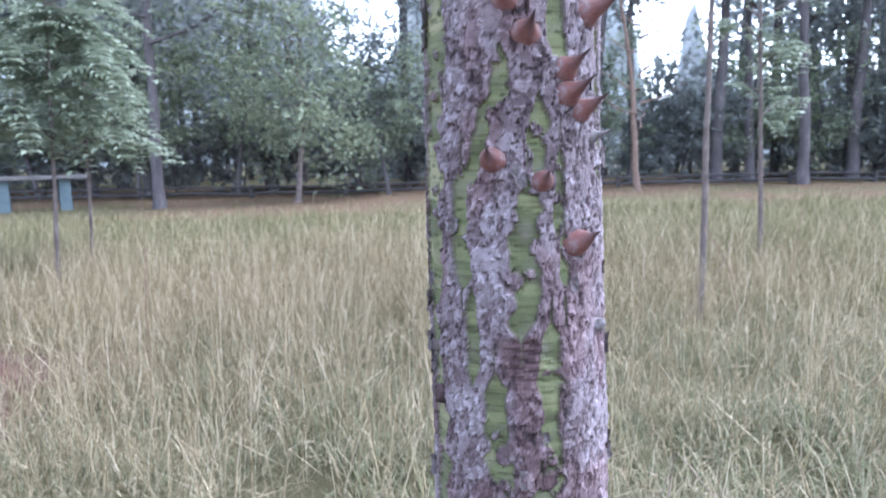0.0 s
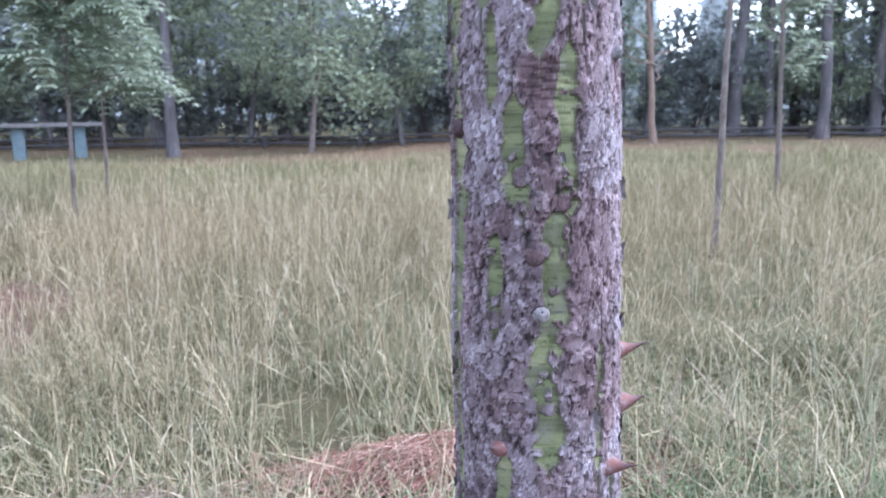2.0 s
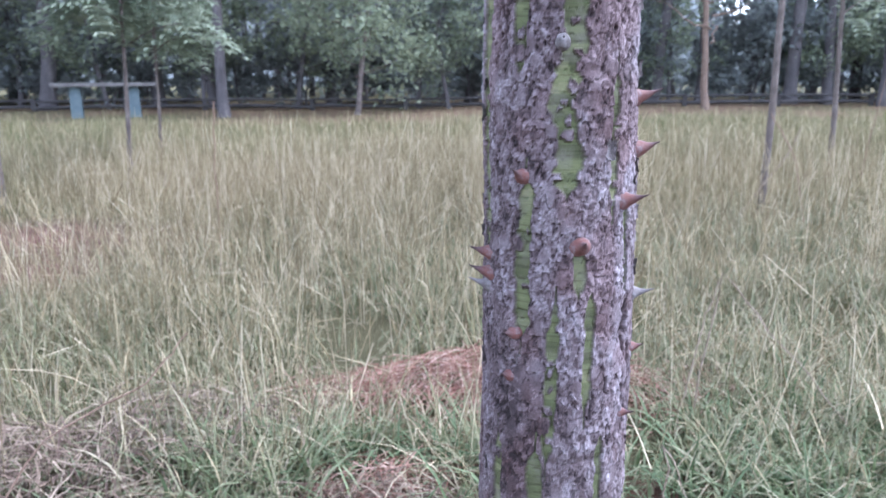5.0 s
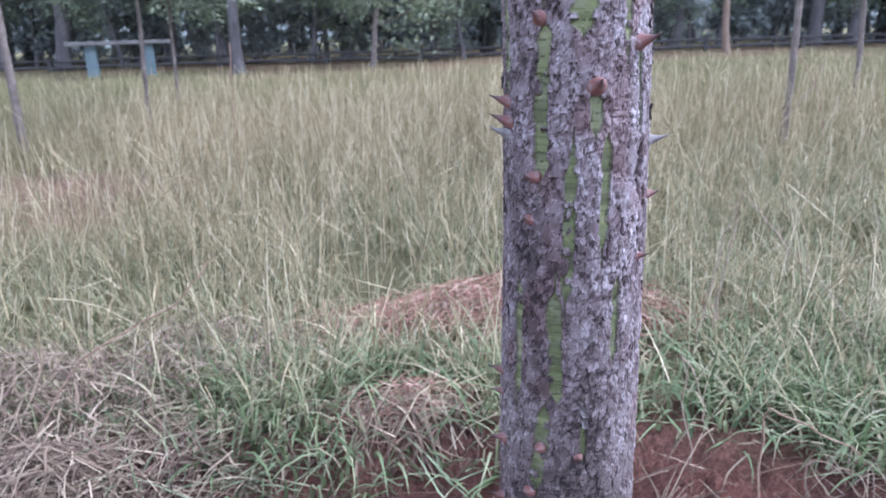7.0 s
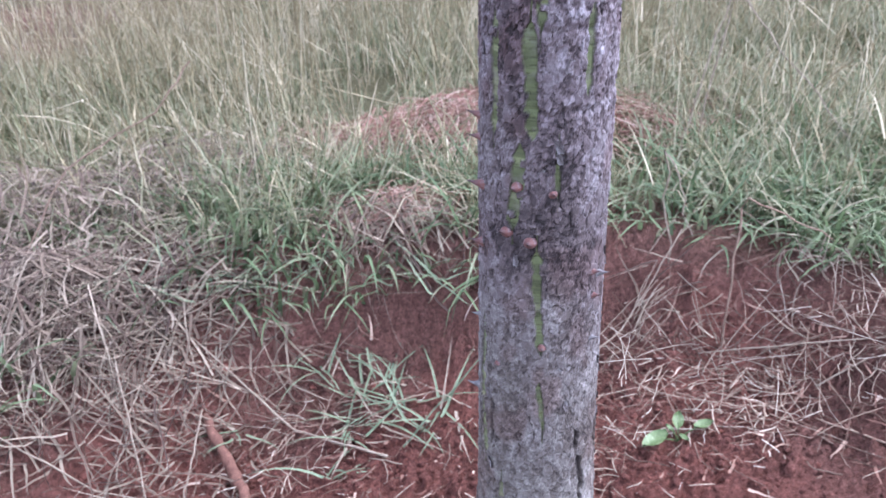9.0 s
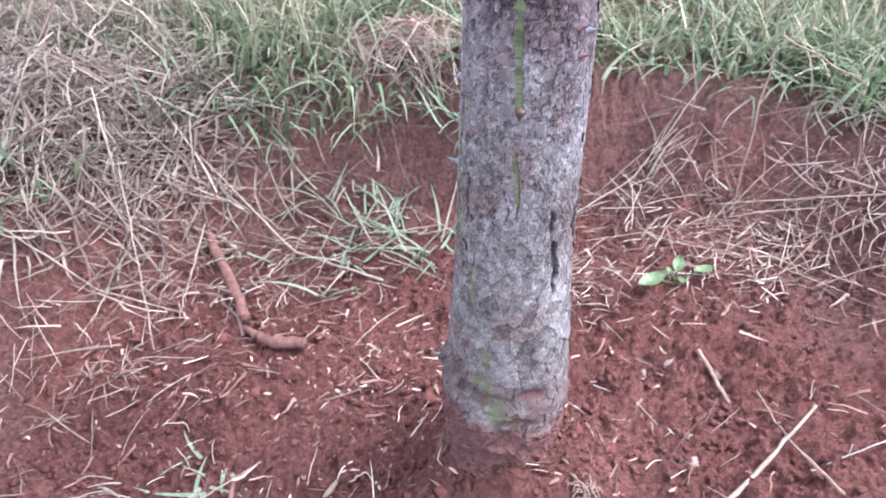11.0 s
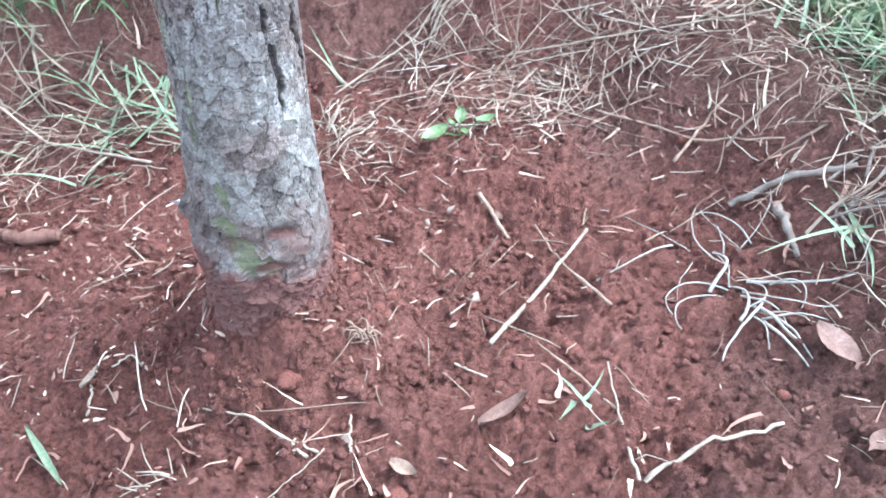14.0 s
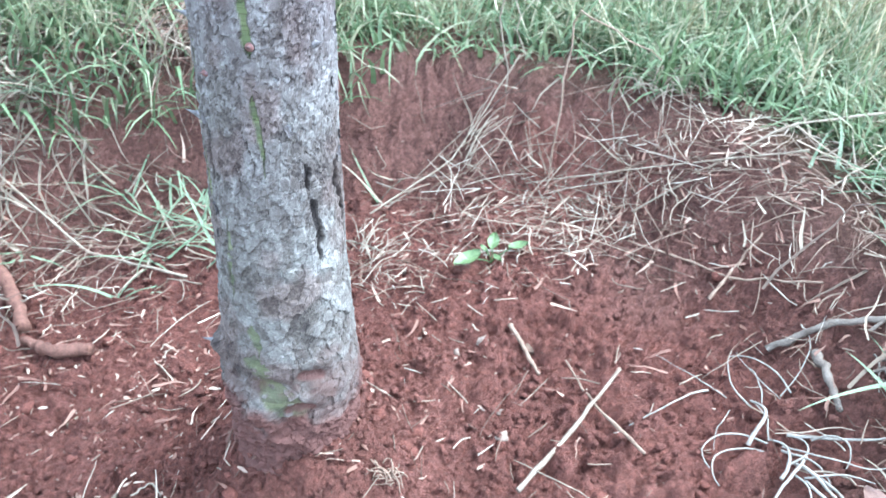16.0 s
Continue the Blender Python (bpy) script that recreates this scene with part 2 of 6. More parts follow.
def bark_material():
    m, nt, b = base_material("thorny_bark", 0.82, 0.3)
    def att(n):
        a = nt.nodes.new("ShaderNodeAttribute")
        a.attribute_name = n
        return a.outputs["Fac"]
    fine = noise_node(nt, 420, 5, 0.7)
    mid = noise_node(nt, 60, 4, 0.6)
    plate = ramp_node(nt, att("tone"), [(0.0, (0.022, 0.015, 0.016)), (0.25, (0.094, 0.068, 0.072)), (0.55, (0.205, 0.172, 0.184)), (1.0, (0.43, 0.395, 0.42))])
    aged = ramp_node(nt, att("tone"), [(0.0, (0.022, 0.016, 0.015)), (0.25, (0.074, 0.060, 0.050)), (0.55, (0.160, 0.142, 0.124)), (1.0, (0.33, 0.305, 0.28))])
    plate = mix_node(nt, att("aged"), plate, aged)
    brown = mix_node(nt, 1.0, plate, (0.84, 0.70, 0.68), "MULTIPLY")
    plate = mix_node(nt, att("brown"), plate, brown)
    speck = ramp_node(nt, fine.outputs["Fac"], [(0.32, (0.68, 0.65, 0.64)), (0.5, (1, 1, 1)), (0.7, (1.25, 1.25, 1.26))])
    plate = mix_node(nt, 1.0, plate, speck, "MULTIPLY")
    green = ramp_node(nt, att("block"), [(0.0, (0.062, 0.066, 0.030)), (0.4, (0.098, 0.110, 0.050)), (0.75, (0.142, 0.150, 0.072)), (1.0, (0.235, 0.225, 0.13))])
    rings = noise_node(nt, 1.0, 3, 0.6, stretch=(25, 25, 420))
    lines = ramp_node(nt, rings.outputs["Fac"], [(0.34, (0.68, 0.64, 0.58)), (0.47, (1, 1, 1)), (0.75, (1.16, 1.14, 1.08))])
    green = mix_node(nt, 1.0, green, lines, "MULTIPLY")
    dust = ramp_node(nt, mid.outputs["Fac"], [(0.48, (0.0, 0.0, 0.0)), (0.7, (0.45, 0.45, 0.45))])
    green = mix_node(nt, dust, green, (0.17, 0.15, 0.13))
    c = mix_node(nt, att("green"), plate, green)
    c = mix_node(nt, att("soil"), c, mix_node(nt, mid.outputs["Fac"], (0.045, 0.020, 0.016), (0.125, 0.052, 0.041)))
    nt.links.new(c, b.inputs["Base Color"])
    bump_node(nt, b, fine.outputs["Fac"], 0.8, 0.0010)
    return m


SOIL = soil_material()
BARK = bark_material()
def thorn_material(name, colours, tip):
    """Brown at the foot, darker towards the tip."""
    m, nt, b = base_material(name, 0.6, 0.35)
    n = noise_node(nt, 170, 5, 0.65)
    c = ramp_node(nt, n.outputs["Fac"], colours)
    co = nt.nodes.new("ShaderNodeTexCoord")
    sp = nt.nodes.new("ShaderNodeSeparateXYZ")
    nt.links.new(co.outputs["Object"], sp.inputs[0])
    mr = nt.nodes.new("ShaderNodeMapRange")
    mr.inputs["From Min"].default_value, mr.inputs["From Max"].default_value = 0.007, 0.019
    nt.links.new(sp.outputs["Z"], mr.inputs["Value"])
    c = mix_node(nt, mr.outputs[0], c, tip)
    nt.links.new(c, b.inputs["Base Color"])
    bump_node(nt, b, n.outputs["Fac"], 0.8, 0.0008)
    return m


THORN = thorn_material("thorn_red_brown", [(0.3, (0.11, 0.048, 0.042)), (0.46, (0.155, 0.066, 0.056)), (0.58, (0.155, 0.092, 0.090)), (0.72, (0.24, 0.185, 0.19))], (0.060, 0.036, 0.037))
THORN_PALE = varied("thorn_weathered", [(0.3, (0.12, 0.10, 0.10)), (0.6, (0.22, 0.20, 0.202)), (0.8, (0.34, 0.32, 0.325))], 160, 0.8, 0.2, 0.5, 0.0005)
FLAKE = varied("bark_flake_dark", [(0.3, (0.06, 0.048, 0.046)), (0.5, (0.13, 0.11, 0.11)), (0.7, (0.26, 0.24, 0.245))], 90, 0.9, 0.2, 0.6, 0.001)
GREEN = island("grass_green", [(0.0, (0.100, 0.108, 0.054)), (0.3, (0.165, 0.175, 0.090)), (0.55, (0.235, 0.242, 0.138)), (0.75, (0.28, 0.262, 0.16)), (1.0, (0.44, 0.37, 0.26))], 0.55, 0.3, 0.3)
DRY = island("grass_dry", [(0.0, (0.17, 0.130, 0.072)), (0.4, (0.29, 0.238, 0.138)), (0.75, (0.43, 0.36, 0.225)), (1.0, (0.60, 0.52, 0.38))], 0.7, 0.25, 0.2)
FIELD = island("grass_field", [(0.0, (0.085, 0.090, 0.040)), (0.3, (0.140, 0.143, 0.066)), (0.55, (0.200, 0.196, 0.100)), (0.8, (0.285, 0.258, 0.145)), (1.0, (0.44, 0.38, 0.25))], 0.7, 0.2, 0.25, None,
               [(0.0, (0.165, 0.13, 0.068)), (0.4, (0.28, 0.225, 0.128)), (0.75, (0.39, 0.315, 0.20)), (1.0, (0.50, 0.42, 0.29))])
BANK = island("grass_bank", [(0.0, (0.078, 0.112, 0.052)), (0.3, (0.135, 0.182, 0.090)), (0.55, (0.195, 0.250, 0.130)), (0.78, (0.26, 0.285, 0.17)), (1.0, (0.43, 0.375, 0.265))], 0.55, 0.3, 0.3)
STRAW = island("straw_litter", [(0.0, (0.14, 0.082, 0.060)), (0.45, (0.245, 0.170, 0.126)), (0.8, (0.39, 0.305, 0.232)), (1.0, (0.60, 0.51, 0.415))], 0.75, 0.2)
MATTED = island("matted_dead_grass", [(0.0, (0.060, 0.038, 0.031)), (0.4, (0.120, 0.084, 0.062)), (0.75, (0.195, 0.152, 0.112)), (1.0, (0.34, 0.275, 0.21))], 0.8, 0.2)
MULCH = island("mulch_straw", [(0.0, (0.15, 0.070, 0.052)), (0.4, (0.28, 0.145, 0.112)), (0.75, (0.41, 0.26, 0.205)), (1.0, (0.54, 0.41, 0.335))], 0.8, 0.2)
CHIP = island("plant_chips", [(0.0, (0.16, 0.080, 0.06)), (0.65, (0.25, 0.145, 0.108)), (1.0, (0.48, 0.37, 0.29))], 0.8, 0.2)
WOOD = varied("sapling_bark", [(0.3, (0.09, 0.072, 0.064)), (0.6, (0.165, 0.135, 0.12)), (0.8, (0.24, 0.205, 0.185))], 14, 0.9, 0.2, 0.6, 0.006)
WOOD_DARK = varied("forest_bark", [(0.3, (0.065, 0.060, 0.062)), (0.6, (0.12, 0.108, 0.108)), (0.8, (0.18, 0.165, 0.163))], 5, 0.95, 0.15, 0.8, 0.02, stretch=(1, 1, 0.3))
WOOD_ORANGE = varied("pale_orange_bark", [(0.3, (0.14, 0.098, 0.075)), (0.7, (0.22, 0.16, 0.125))], 5, 0.9, 0.2, 0.5, 0.01)
# The wood's haze is painted into these two leaf colours, pale and bluish.
LEAF_DARK = island("forest_leaves", [(0.0, (0.155, 0.175, 0.172)), (0.5, (0.215, 0.240, 0.232)), (1.0, (0.28, 0.305, 0.285))], 0.55, 0.4, 0.5, 3)
LEAF_HAZE = island("hazed_far_leaves", [(0.0, (0.17, 0.195, 0.20)), (0.5, (0.23, 0.26, 0.26)), (1.0, (0.30, 0.33, 0.32))], 0.6, 0.3, 0.5, 1)
LEAF_MID = island("shrub_leaves", [(0.0, (0.155, 0.19, 0.125)), (0.5, (0.225, 0.265, 0.18)), (1.0, (0.31, 0.35, 0.235))], 0.6, 0.35, 0.42, 3)
LEAF_PALE = island("sapling_leaves", [(0.0, (0.15, 0.185, 0.130)), (0.5, (0.225, 0.27, 0.195)), (1.0, (0.32, 0.365, 0.275))], 0.5, 0.35, 0.4, 10)
STUMPY = varied("thorn_stump_brown", [(0.3, (0.04, 0.026, 0.025)), (0.6, (0.085, 0.055, 0.054)), (0.8, (0.15, 0.115, 0.12))], 160, 0.9, 0.2, 0.8, 0.0008)
WEED = varied("weed_leaf", [(0.3, (0.065, 0.095, 0.030)), (0.55, (0.11, 0.15, 0.055)), (0.75, (0.23, 0.27, 0.15))], 60, 0.5, 0.4, 0.3, 0.001)
DEADLEAF = varied("dead_leaf", [(0.3, (0.12, 0.066, 0.051)), (0.6, (0.19, 0.112, 0.088)), (0.8, (0.26, 0.18, 0.148))], 50, 0.75, 0.25, 0.5, 0.001)
CONCRETE = varied("concrete_slab", [(0.3, (0.11, 0.10, 0.095)), (0.6, (0.17, 0.16, 0.15)), (0.8, (0.24, 0.23, 0.215))], 4, 0.9, 0.2, 0.4, 0.004)
BLUE = varied("pale_blue_paint", [(0.3, (0.09, 0.122, 0.133)), (0.6, (0.125, 0.16, 0.17)), (0.8, (0.155, 0.185, 0.193))], 5, 0.8, 0.25, 0.3, 0.003)
RAIL = varied("weathered_rail", [(0.3, (0.04, 0.037, 0.036)), (0.6, (0.065, 0.060, 0.058)), (0.8, (0.10, 0.094, 0.09))], 4, 0.95, 0.15, 0.6, 0.01)


# ---- the ground ----
def graded(lo, hi, spacing, reach, grow):
    inner = np.arange(lo, hi + spacing / 2, spacing)
    out, d = [], spacing
    x = 0.0
    while x < reach:
        d *= grow
        x += d
        out.append(x)
    out = np.array(out)
    return np.concatenate([lo - out[::-1], inner, hi + out])


def soil_zones(me, x, y):
    """Where grey-brown topsoil takes over from the red, and where painted shade, with damp at the trunk's foot, darkens
    it: stored on the mesh's points.
    """
    r = pit_r(x, y)
    top = step(0.62, 0.92, r + 0.9 * (fbm(x * 3.5, y * 3.5, 46, 3) - 0.47)) * 0.5
    top = np.maximum(top, 0.6 * step(0.90, 1.04, r + 0.15 * (fbm(x * 6, y * 6, 47, 3) - 0.45)))
    top = np.maximum(top, 0.4 * step(0.60, 0.88, x + 0.2 * (fbm(x * 5, y * 5, 49, 3) - 0.45)))
    # Shadow in front of the trunk, painted as darker soil with a ragged edge.
    shade_damp = np.exp(-((x + 0.05) / 0.36) ** 4 - ((y - 0.32) / 0.24) ** 4) * step(0.15, 0.55, fbm(x * 8, y * 8, 48, 3) + 0.05)
    # Round the foot the darkening is painted shade as well as damp soil.
    shade_damp = np.maximum(shade_damp, 0.9 * np.exp(-(np.hypot(x - 0.089, y - 0.527) / 0.13) ** 4))
    for name, val in (("topsoil", top), ("shade_damp", shade_damp)):
        a = me.attributes.new(name, "FLOAT", "POINT")
        a.data.foreach_set("value", np.clip(val, 0, 1).astype(np.float32))


def build_ground():
    xs = graded(-0.92, 1.02, 0.0038, 220, 1.14)
    ys = graded(0.14, 1.30, 0.0038, 220, 1.11)
    X, Y = np.meshgrid(xs, ys, indexing="ij")
    Z = ground_z(X, Y, True)
    v = np.stack([X, Y, Z], -1).reshape(-1, 3)
    idx = np.arange(X.size).reshape(X.shape)
    f = np.stack([idx[:-1, :-1], idx[1:, :-1], idx[1:, 1:], idx[:-1, 1:]], -1).reshape(-1, 4)
    me = mesh_of("ground", v, f, SOIL, True)
    r = pit_r(X, Y) + 0.2 * (fbm(X * 4, Y * 4, 44, 3) - 0.45)
    th = step(1.05, 1.35, r) * 0.9
    bare = np.maximum(np.exp(-(((X + 2.4) / 0.85) ** 2 + ((Y - 4.15) / 0.65) ** 2)), np.exp(-(((X + 2.0) / 0.4) ** 2 + ((Y - 3.4) / 0.4) ** 2)))
    bare = np.maximum(bare, 0.55 * step(11.6, 13.2, Y) * (1 - step(22, 26, Y)) * step(0.2, 0.45, fbm(X * 0.5, Y * 0.5, 71, 3)))
    th = th * (1 - np.clip(bare, 0, 1) * 0.85)
    soil_zones(me, X.ravel(), Y.ravel())
    a = me.attributes.new("thatch", "FLOAT", "POINT")
    a.data.foreach_set("value", th.ravel().astype(np.float32))
    return tagged(put("ground", me), "red-brown crumbly soil in a dug pit within a grassy field", "ground", kind="structure")


build_ground()


# ---- the thorny trunk ----
AX, AY = 0.089, 0.527


def trunk_x(z):
    """The trunk leans a touch."""
    return np.interp(z, [0.1, 0.35, 0.6, 0.85, 1.0, 1.08, 1.2, 1.3, 1.42, 1.52, 3.0], [0.089, 0.0895, 0.0885, 0.0898, 0.0912, 0.0915, 0.0888, 0.087, 0.0842, 0.083, 0.075])


def trunk_radius(z):
    return np.interp(z, [-0.1, 0.1, 0.17, 0.23, 0.29, 0.34, 0.39, 0.45, 0.6, 0.9, 1.1, 1.3, 1.52, 2.2, 3.0],
                     [0.072, 0.068, 0.064, 0.064, 0.0685, 0.0705, 0.066, 0.0615, 0.0575, 0.0536, 0.0521, 0.0499, 0.0472, 0.042, 0.034])


# green strips of smooth bark: (angle, height) along each, and the width in degrees
STRIPS = [
    ([(-78, 1.60), (-73, 1.532), (-72, 1.505), (-76, 1.482), (-78, 1.44), (-78, 1.39)], 24), ([(-63, 1.60), (-59, 1.529), (-56, 1.512)], 6),
    ([(15, 1.62), (19, 1.529), (22, 1.515)], 9), ([(-16, 1.515), (-17, 1.497), (-26, 1.491), (-28, 1.478), (-35, 1.458)], 8),
    ([(7, 1.492), (7, 1.477), (6, 1.461)], 9), ([(21, 1.465), (20, 1.449), (19, 1.433)], 5),
    ([(-42, 1.46), (-43, 1.438), (-45, 1.421), (-43, 1.404)], 9), ([(0, 1.449), (-3, 1.427), (-2, 1.41), (-2, 1.393), (-6, 1.38)], 13),
    ([(-37, 1.394), (-37, 1.374), (-38, 1.354)], 7), ([(-78, 1.384), (-74, 1.36), (-70, 1.336), (-68, 1.304), (-74, 1.25), (-78, 1.18), (-74, 1.11)], 12),
    ([(-23, 1.35), (-23, 1.328), (-22, 1.31), (-17, 1.297)], 13), ([(13, 1.377), (12, 1.351), (11, 1.328), (13, 1.296)], 11),
    ([(23, 1.423), (23, 1.401)], 5), ([(4, 1.291), (2, 1.269), (3, 1.243), (1, 1.225)], 13),
    ([(-36, 1.278), (-36, 1.253), (-37, 1.226)], 8), ([(-4, 1.222), (-6, 1.2), (0, 1.176), (-2, 1.15)], 17),
    ([(37, 1.214), (37, 1.183), (35, 1.145)], 6), ([(-31, 1.148), (-34, 1.113), (-35, 1.084), (-34, 1.055)], 11),
    ([(7, 1.108), (8, 1.083)], 10), ([(17, 1.074), (17, 1.045), (15, 1.005)], 7), ([(50, 1.132), (50, 1.083)], 4),
    ([(-9, 1.068), (-10, 1.038), (-11, 1.006), (-12, 0.966)], 9), ([(-20, 0.962), (-19, 0.924), (-16, 0.886)], 12),
    ([(-27, 0.87), (-28, 0.838), (-32, 0.808)], 11), ([(-53, 0.968), (-53, 0.925), (-54, 0.885)], 7),
    ([(5, 0.872), (6, 0.838)], 5), ([(30, 0.972), (29, 0.918)], 6), ([(-10, 0.78), (-9, 0.742), (-4, 0.688)], 8),
    ([(-5, 0.645), (0, 0.60)], 5), ([(-67, 0.70), (-71, 0.61), (-64, 0.548)], 8), ([(-40, 0.515), (-43, 0.463)], 6),
    ([(-25, 0.412), (-19, 0.394)], 10), ([(-24, 0.376), (-20, 0.36)], 20), ([(-16, 0.35), (-6, 0.335), (2, 0.316), (8, 0.302)], 30), ([(60, 1.55), (64, 1.45)], 6), ([(80, 1.30), (78, 1.20)], 6),
    ([(120, 1.55), (125, 1.1), (118, 0.8)], 9), ([(180, 1.6), (172, 1.2), (185, 0.7)], 9), ([(-130, 1.5), (-126, 1.0), (-133, 0.6)], 9),
]


def scales(x, y, seed):
    """Jittered cells, each one a small tilted facet: its tilt height, the gap to its neighbour, and its own number."""
    i, j = np.floor(x), np.floor(y)
    f1, f2 = np.full(x.shape, 9.0), np.full(x.shape, 9.0)
    own, tip = np.zeros(x.shape), np.zeros(x.shape)
    for a in (-1, 0, 1):
        for b in (-1, 0, 1):
            dx = x - (i + a + hash2(i + a, j + b, seed))
            dy = y - (j + b + hash2(i + a, j + b, seed + 5))
            d = np.hypot(dx, dy)
            near = d < f1
            f2 = np.where(near, f1, np.minimum(f2, d))
            own = np.where(near, hash2(i + a, j + b, seed + 9), own)
            tip = np.where(near, dx * (hash2(i + a, j + b, seed + 13) - 0.5) + dy * (hash2(i + a, j + b, seed + 17) - 0.62), tip)
            f1 = np.where(near, d, f1)
    return tip, f2 - f1, own


def build_trunk():
    th = np.concatenate([np.arange(-108, 104, 1.1), np.arange(104.4, 251, 4.0)])
    zs = np.concatenate([np.arange(-0.04, 0.18, 0.004), np.arange(0.18, 1.6, 0.0015), np.arange(1.6, 3.0, 0.02)])
    Z, T = np.meshgrid(zs, th, indexing="ij")
    U = np.radians(T) * 0.054
    low = 1 - step(0.65, 1.15, Z)
    foot = 1 - step(0.42, 0.62, Z)
    green, block, crease = np.zeros_like(Z), np.zeros_like(Z), np.zeros_like(Z)
    wob = fbm(Z * 120, U * 90, 61, 4) - 0.47
    for number, (pts, wide) in enumerate(STRIPS):
        za, aa = np.array([p[1] for p in pts])[::-1], np.array([p[0] for p in pts], float)[::-1]
        rows = np.where((zs > za[0] - 0.02) & (zs < za[-1] + 0.02))[0]
        if len(rows) == 0:
            continue
        s = slice(rows[0], rows[-1] + 1)
        c = np.interp(zs[s], za, aa)[:, None]
        ends = (step(za[0] - 0.008, za[0] + 0.004, zs[s]) * (1 - step(za[-1] - 0.004, za[-1] + 0.008, zs[s])))[:, None]
        d = np.abs((T[s] - c + 180) % 360 - 180)
        wd = wide * (0.46 + 0.14 * step(1.1, 1.25, Z[s])) * (1.0 + 1.5 * wob[s]) * ends
        g = 1 - step(wd * 0.88, wd * 1.02 + 0.5, d)
        # creases across the strip part it into uneven blocks
        ring = Z[s] / 0.0065 + 2.4 * fbm(Z[s] * 60, U[s] * 30, 300 + number, 2) + 0.5 * fbm(U[s] * 160, Z[s] * 20, 330, 2)
        k = np.floor(ring)
        over = g > green[s]
        block[s] = np.where(over, 0.75 * hash2(k, k * 0 + number, 41) + 0.5 * (fbm(U[s] * 70, Z[s] * 50, 43, 3) - 0.3), block[s])
        crease[s] = np.where(over, (1 - step(0.0, 0.14, ring - k)) * (hash2(k, k * 0 + number, 47) > 0.25), crease[s])
        green[s] = np.maximum(green[s], g)
    # crumbs of bark left on the strips
    bits = scales(U * 150 + 0.4 * wob, Z * 150, 83)
    green *= 1 - (bits[2] > 0.86) * step(0.1, 0.25, bits[1])
    green = green * (1 - 0.35 * foot)
    # layers of small tilted flakes over low plates
    wu, wz = U + 0.004 * (fbm(U * 110, Z * 80, 51) - 0.5), Z + 0.004 * (fbm(U * 120, Z * 90, 52) - 0.5)
    t1, e1, o1 = scales(wu * 120, wz * 85, 71)
    t2, e2, o2 = scales(wu * 260, wz * 200, 81)
    t3, e3, o3 = scales(wu * 560, wz * 430, 86)
    flat = (o1 > 0.74) * step(0.08, 0.2, e1)
    fresh = step(0.36, 0.56, fbm(U * 30, Z * 20, 125, 3))
    crumble = (1 - 0.8 * flat) * (1 - 0.25 * low) * (1 - 0.4 * foot)
    h = 0.0011 * (o1 - 0.5) + 0.0016 * t1 * (1 - flat) - 0.0011 * (1 - step(0.0, 0.10, e1)) * (o1 > 0.3)
    h += crumble * (0.0013 * (o2 - 0.5) + 0.0028 * t2 - 0.0006 * (1 - step(0.0, 0.12, e2)))
    h += crumble * (0.0007 * (o3 - 0.5) + 0.0016 * t3) * (0.5 + 0.6 * fresh)
    big = 0.0026 * (fbm(U * 22, Z * 14, 91, 3) - 0.45)
    h += big + 0.0008 * (fbm(U * 260, Z * 230, 95, 3) - 0.45)
    # broad scaly plates near the foot
    t4, e4, o4 = scales(wu * 75 + 0.5 * fbm(U * 60, Z * 60, 57), wz * 62, 87)
    h += foot * (0.0034 * (o4 - 0.5) + 0.0046 * t4 - 0.0012 * (1 - step(0.0, 0.10, e4)) * step(0.35, 0.5, fbm(U * 25, Z * 25, 59, 2)))
    q = fbm(wu * 52, wz * 17, 121, 5)
    fissure = (1 - step(0.004, 0.016, np.abs(q - 0.46))) * step(0.44, 0.56, fbm(U * 26, Z * 15, 123, 3))
    h -= 0.0022 * fissure
    smooth = -0.0019 + 0.0004 * (fbm(U * 30, Z * 380, 97, 2) - 0.45) + big * 0.6 - 0.0006 * crease
    lip = np.clip(4 * green * (1 - green), 0, 1)
    h = (0.8 * h + 0.0003) * (1 - green) + smooth * green
    # the old branch scar, smooth oval scars, ring creases and black splits
    sc = np.exp(-((T + 2) / 17) ** 6 - ((Z - 1.362) / 0.013) ** 6)
    wrinkle = np.sin(Z * 1300 + U * 120 + 5 * fbm(U * 90, Z * 60, 35))
    h = h * (1 - 0.8 * sc) - sc * (0.0012 + 0.0006 * (wrinkle > 0.2))
    oval = np.zeros_like(Z)
    for a0, z0, wa, wz0 in ((-8, 1.405, 7, 0.006), (-62, 1.35, 5, 0.008), (-48, 1.352, 5, 0.005), (-18, 1.312, 6, 0.006), (8, 1.298, 8, 0.006), (-32, 1.29, 6, 0.007), (-28, 1.283, 11, 0.004),
                            (-8, 1.272, 9, 0.006), (-37, 1.232, 5, 0.006), (14, 1.203, 9, 0.006), (44, 1.172, 8, 0.009), (30, 1.185, 5, 0.006), (9, 1.147, 6, 0.005), (2, 1.13, 6, 0.006),
                            (-38, 1.112, 7, 0.008), (-5, 1.09, 8, 0.006), (25, 1.06, 6, 0.007), (-14, 0.987, 5, 0.008), (24, 1.02, 7, 0.008), (-44, 0.95, 5, 0.006), (-56, 1.19, 6, 0.009)):
        r = np.hypot((T - a0) / wa, (Z - z0) / wz0) + 1.1 * wob
        inside = 1 - step(0.75, 0.95, r)
        h = h * (1 - 0.85 * inside) - 0.0002 * inside - 0.0008 * np.exp(-((r - 1.0) / 0.12) ** 2)
        oval = np.maximum(oval, np.maximum(0.55 * inside, np.exp(-((r - 1.0) / 0.14) ** 2)))
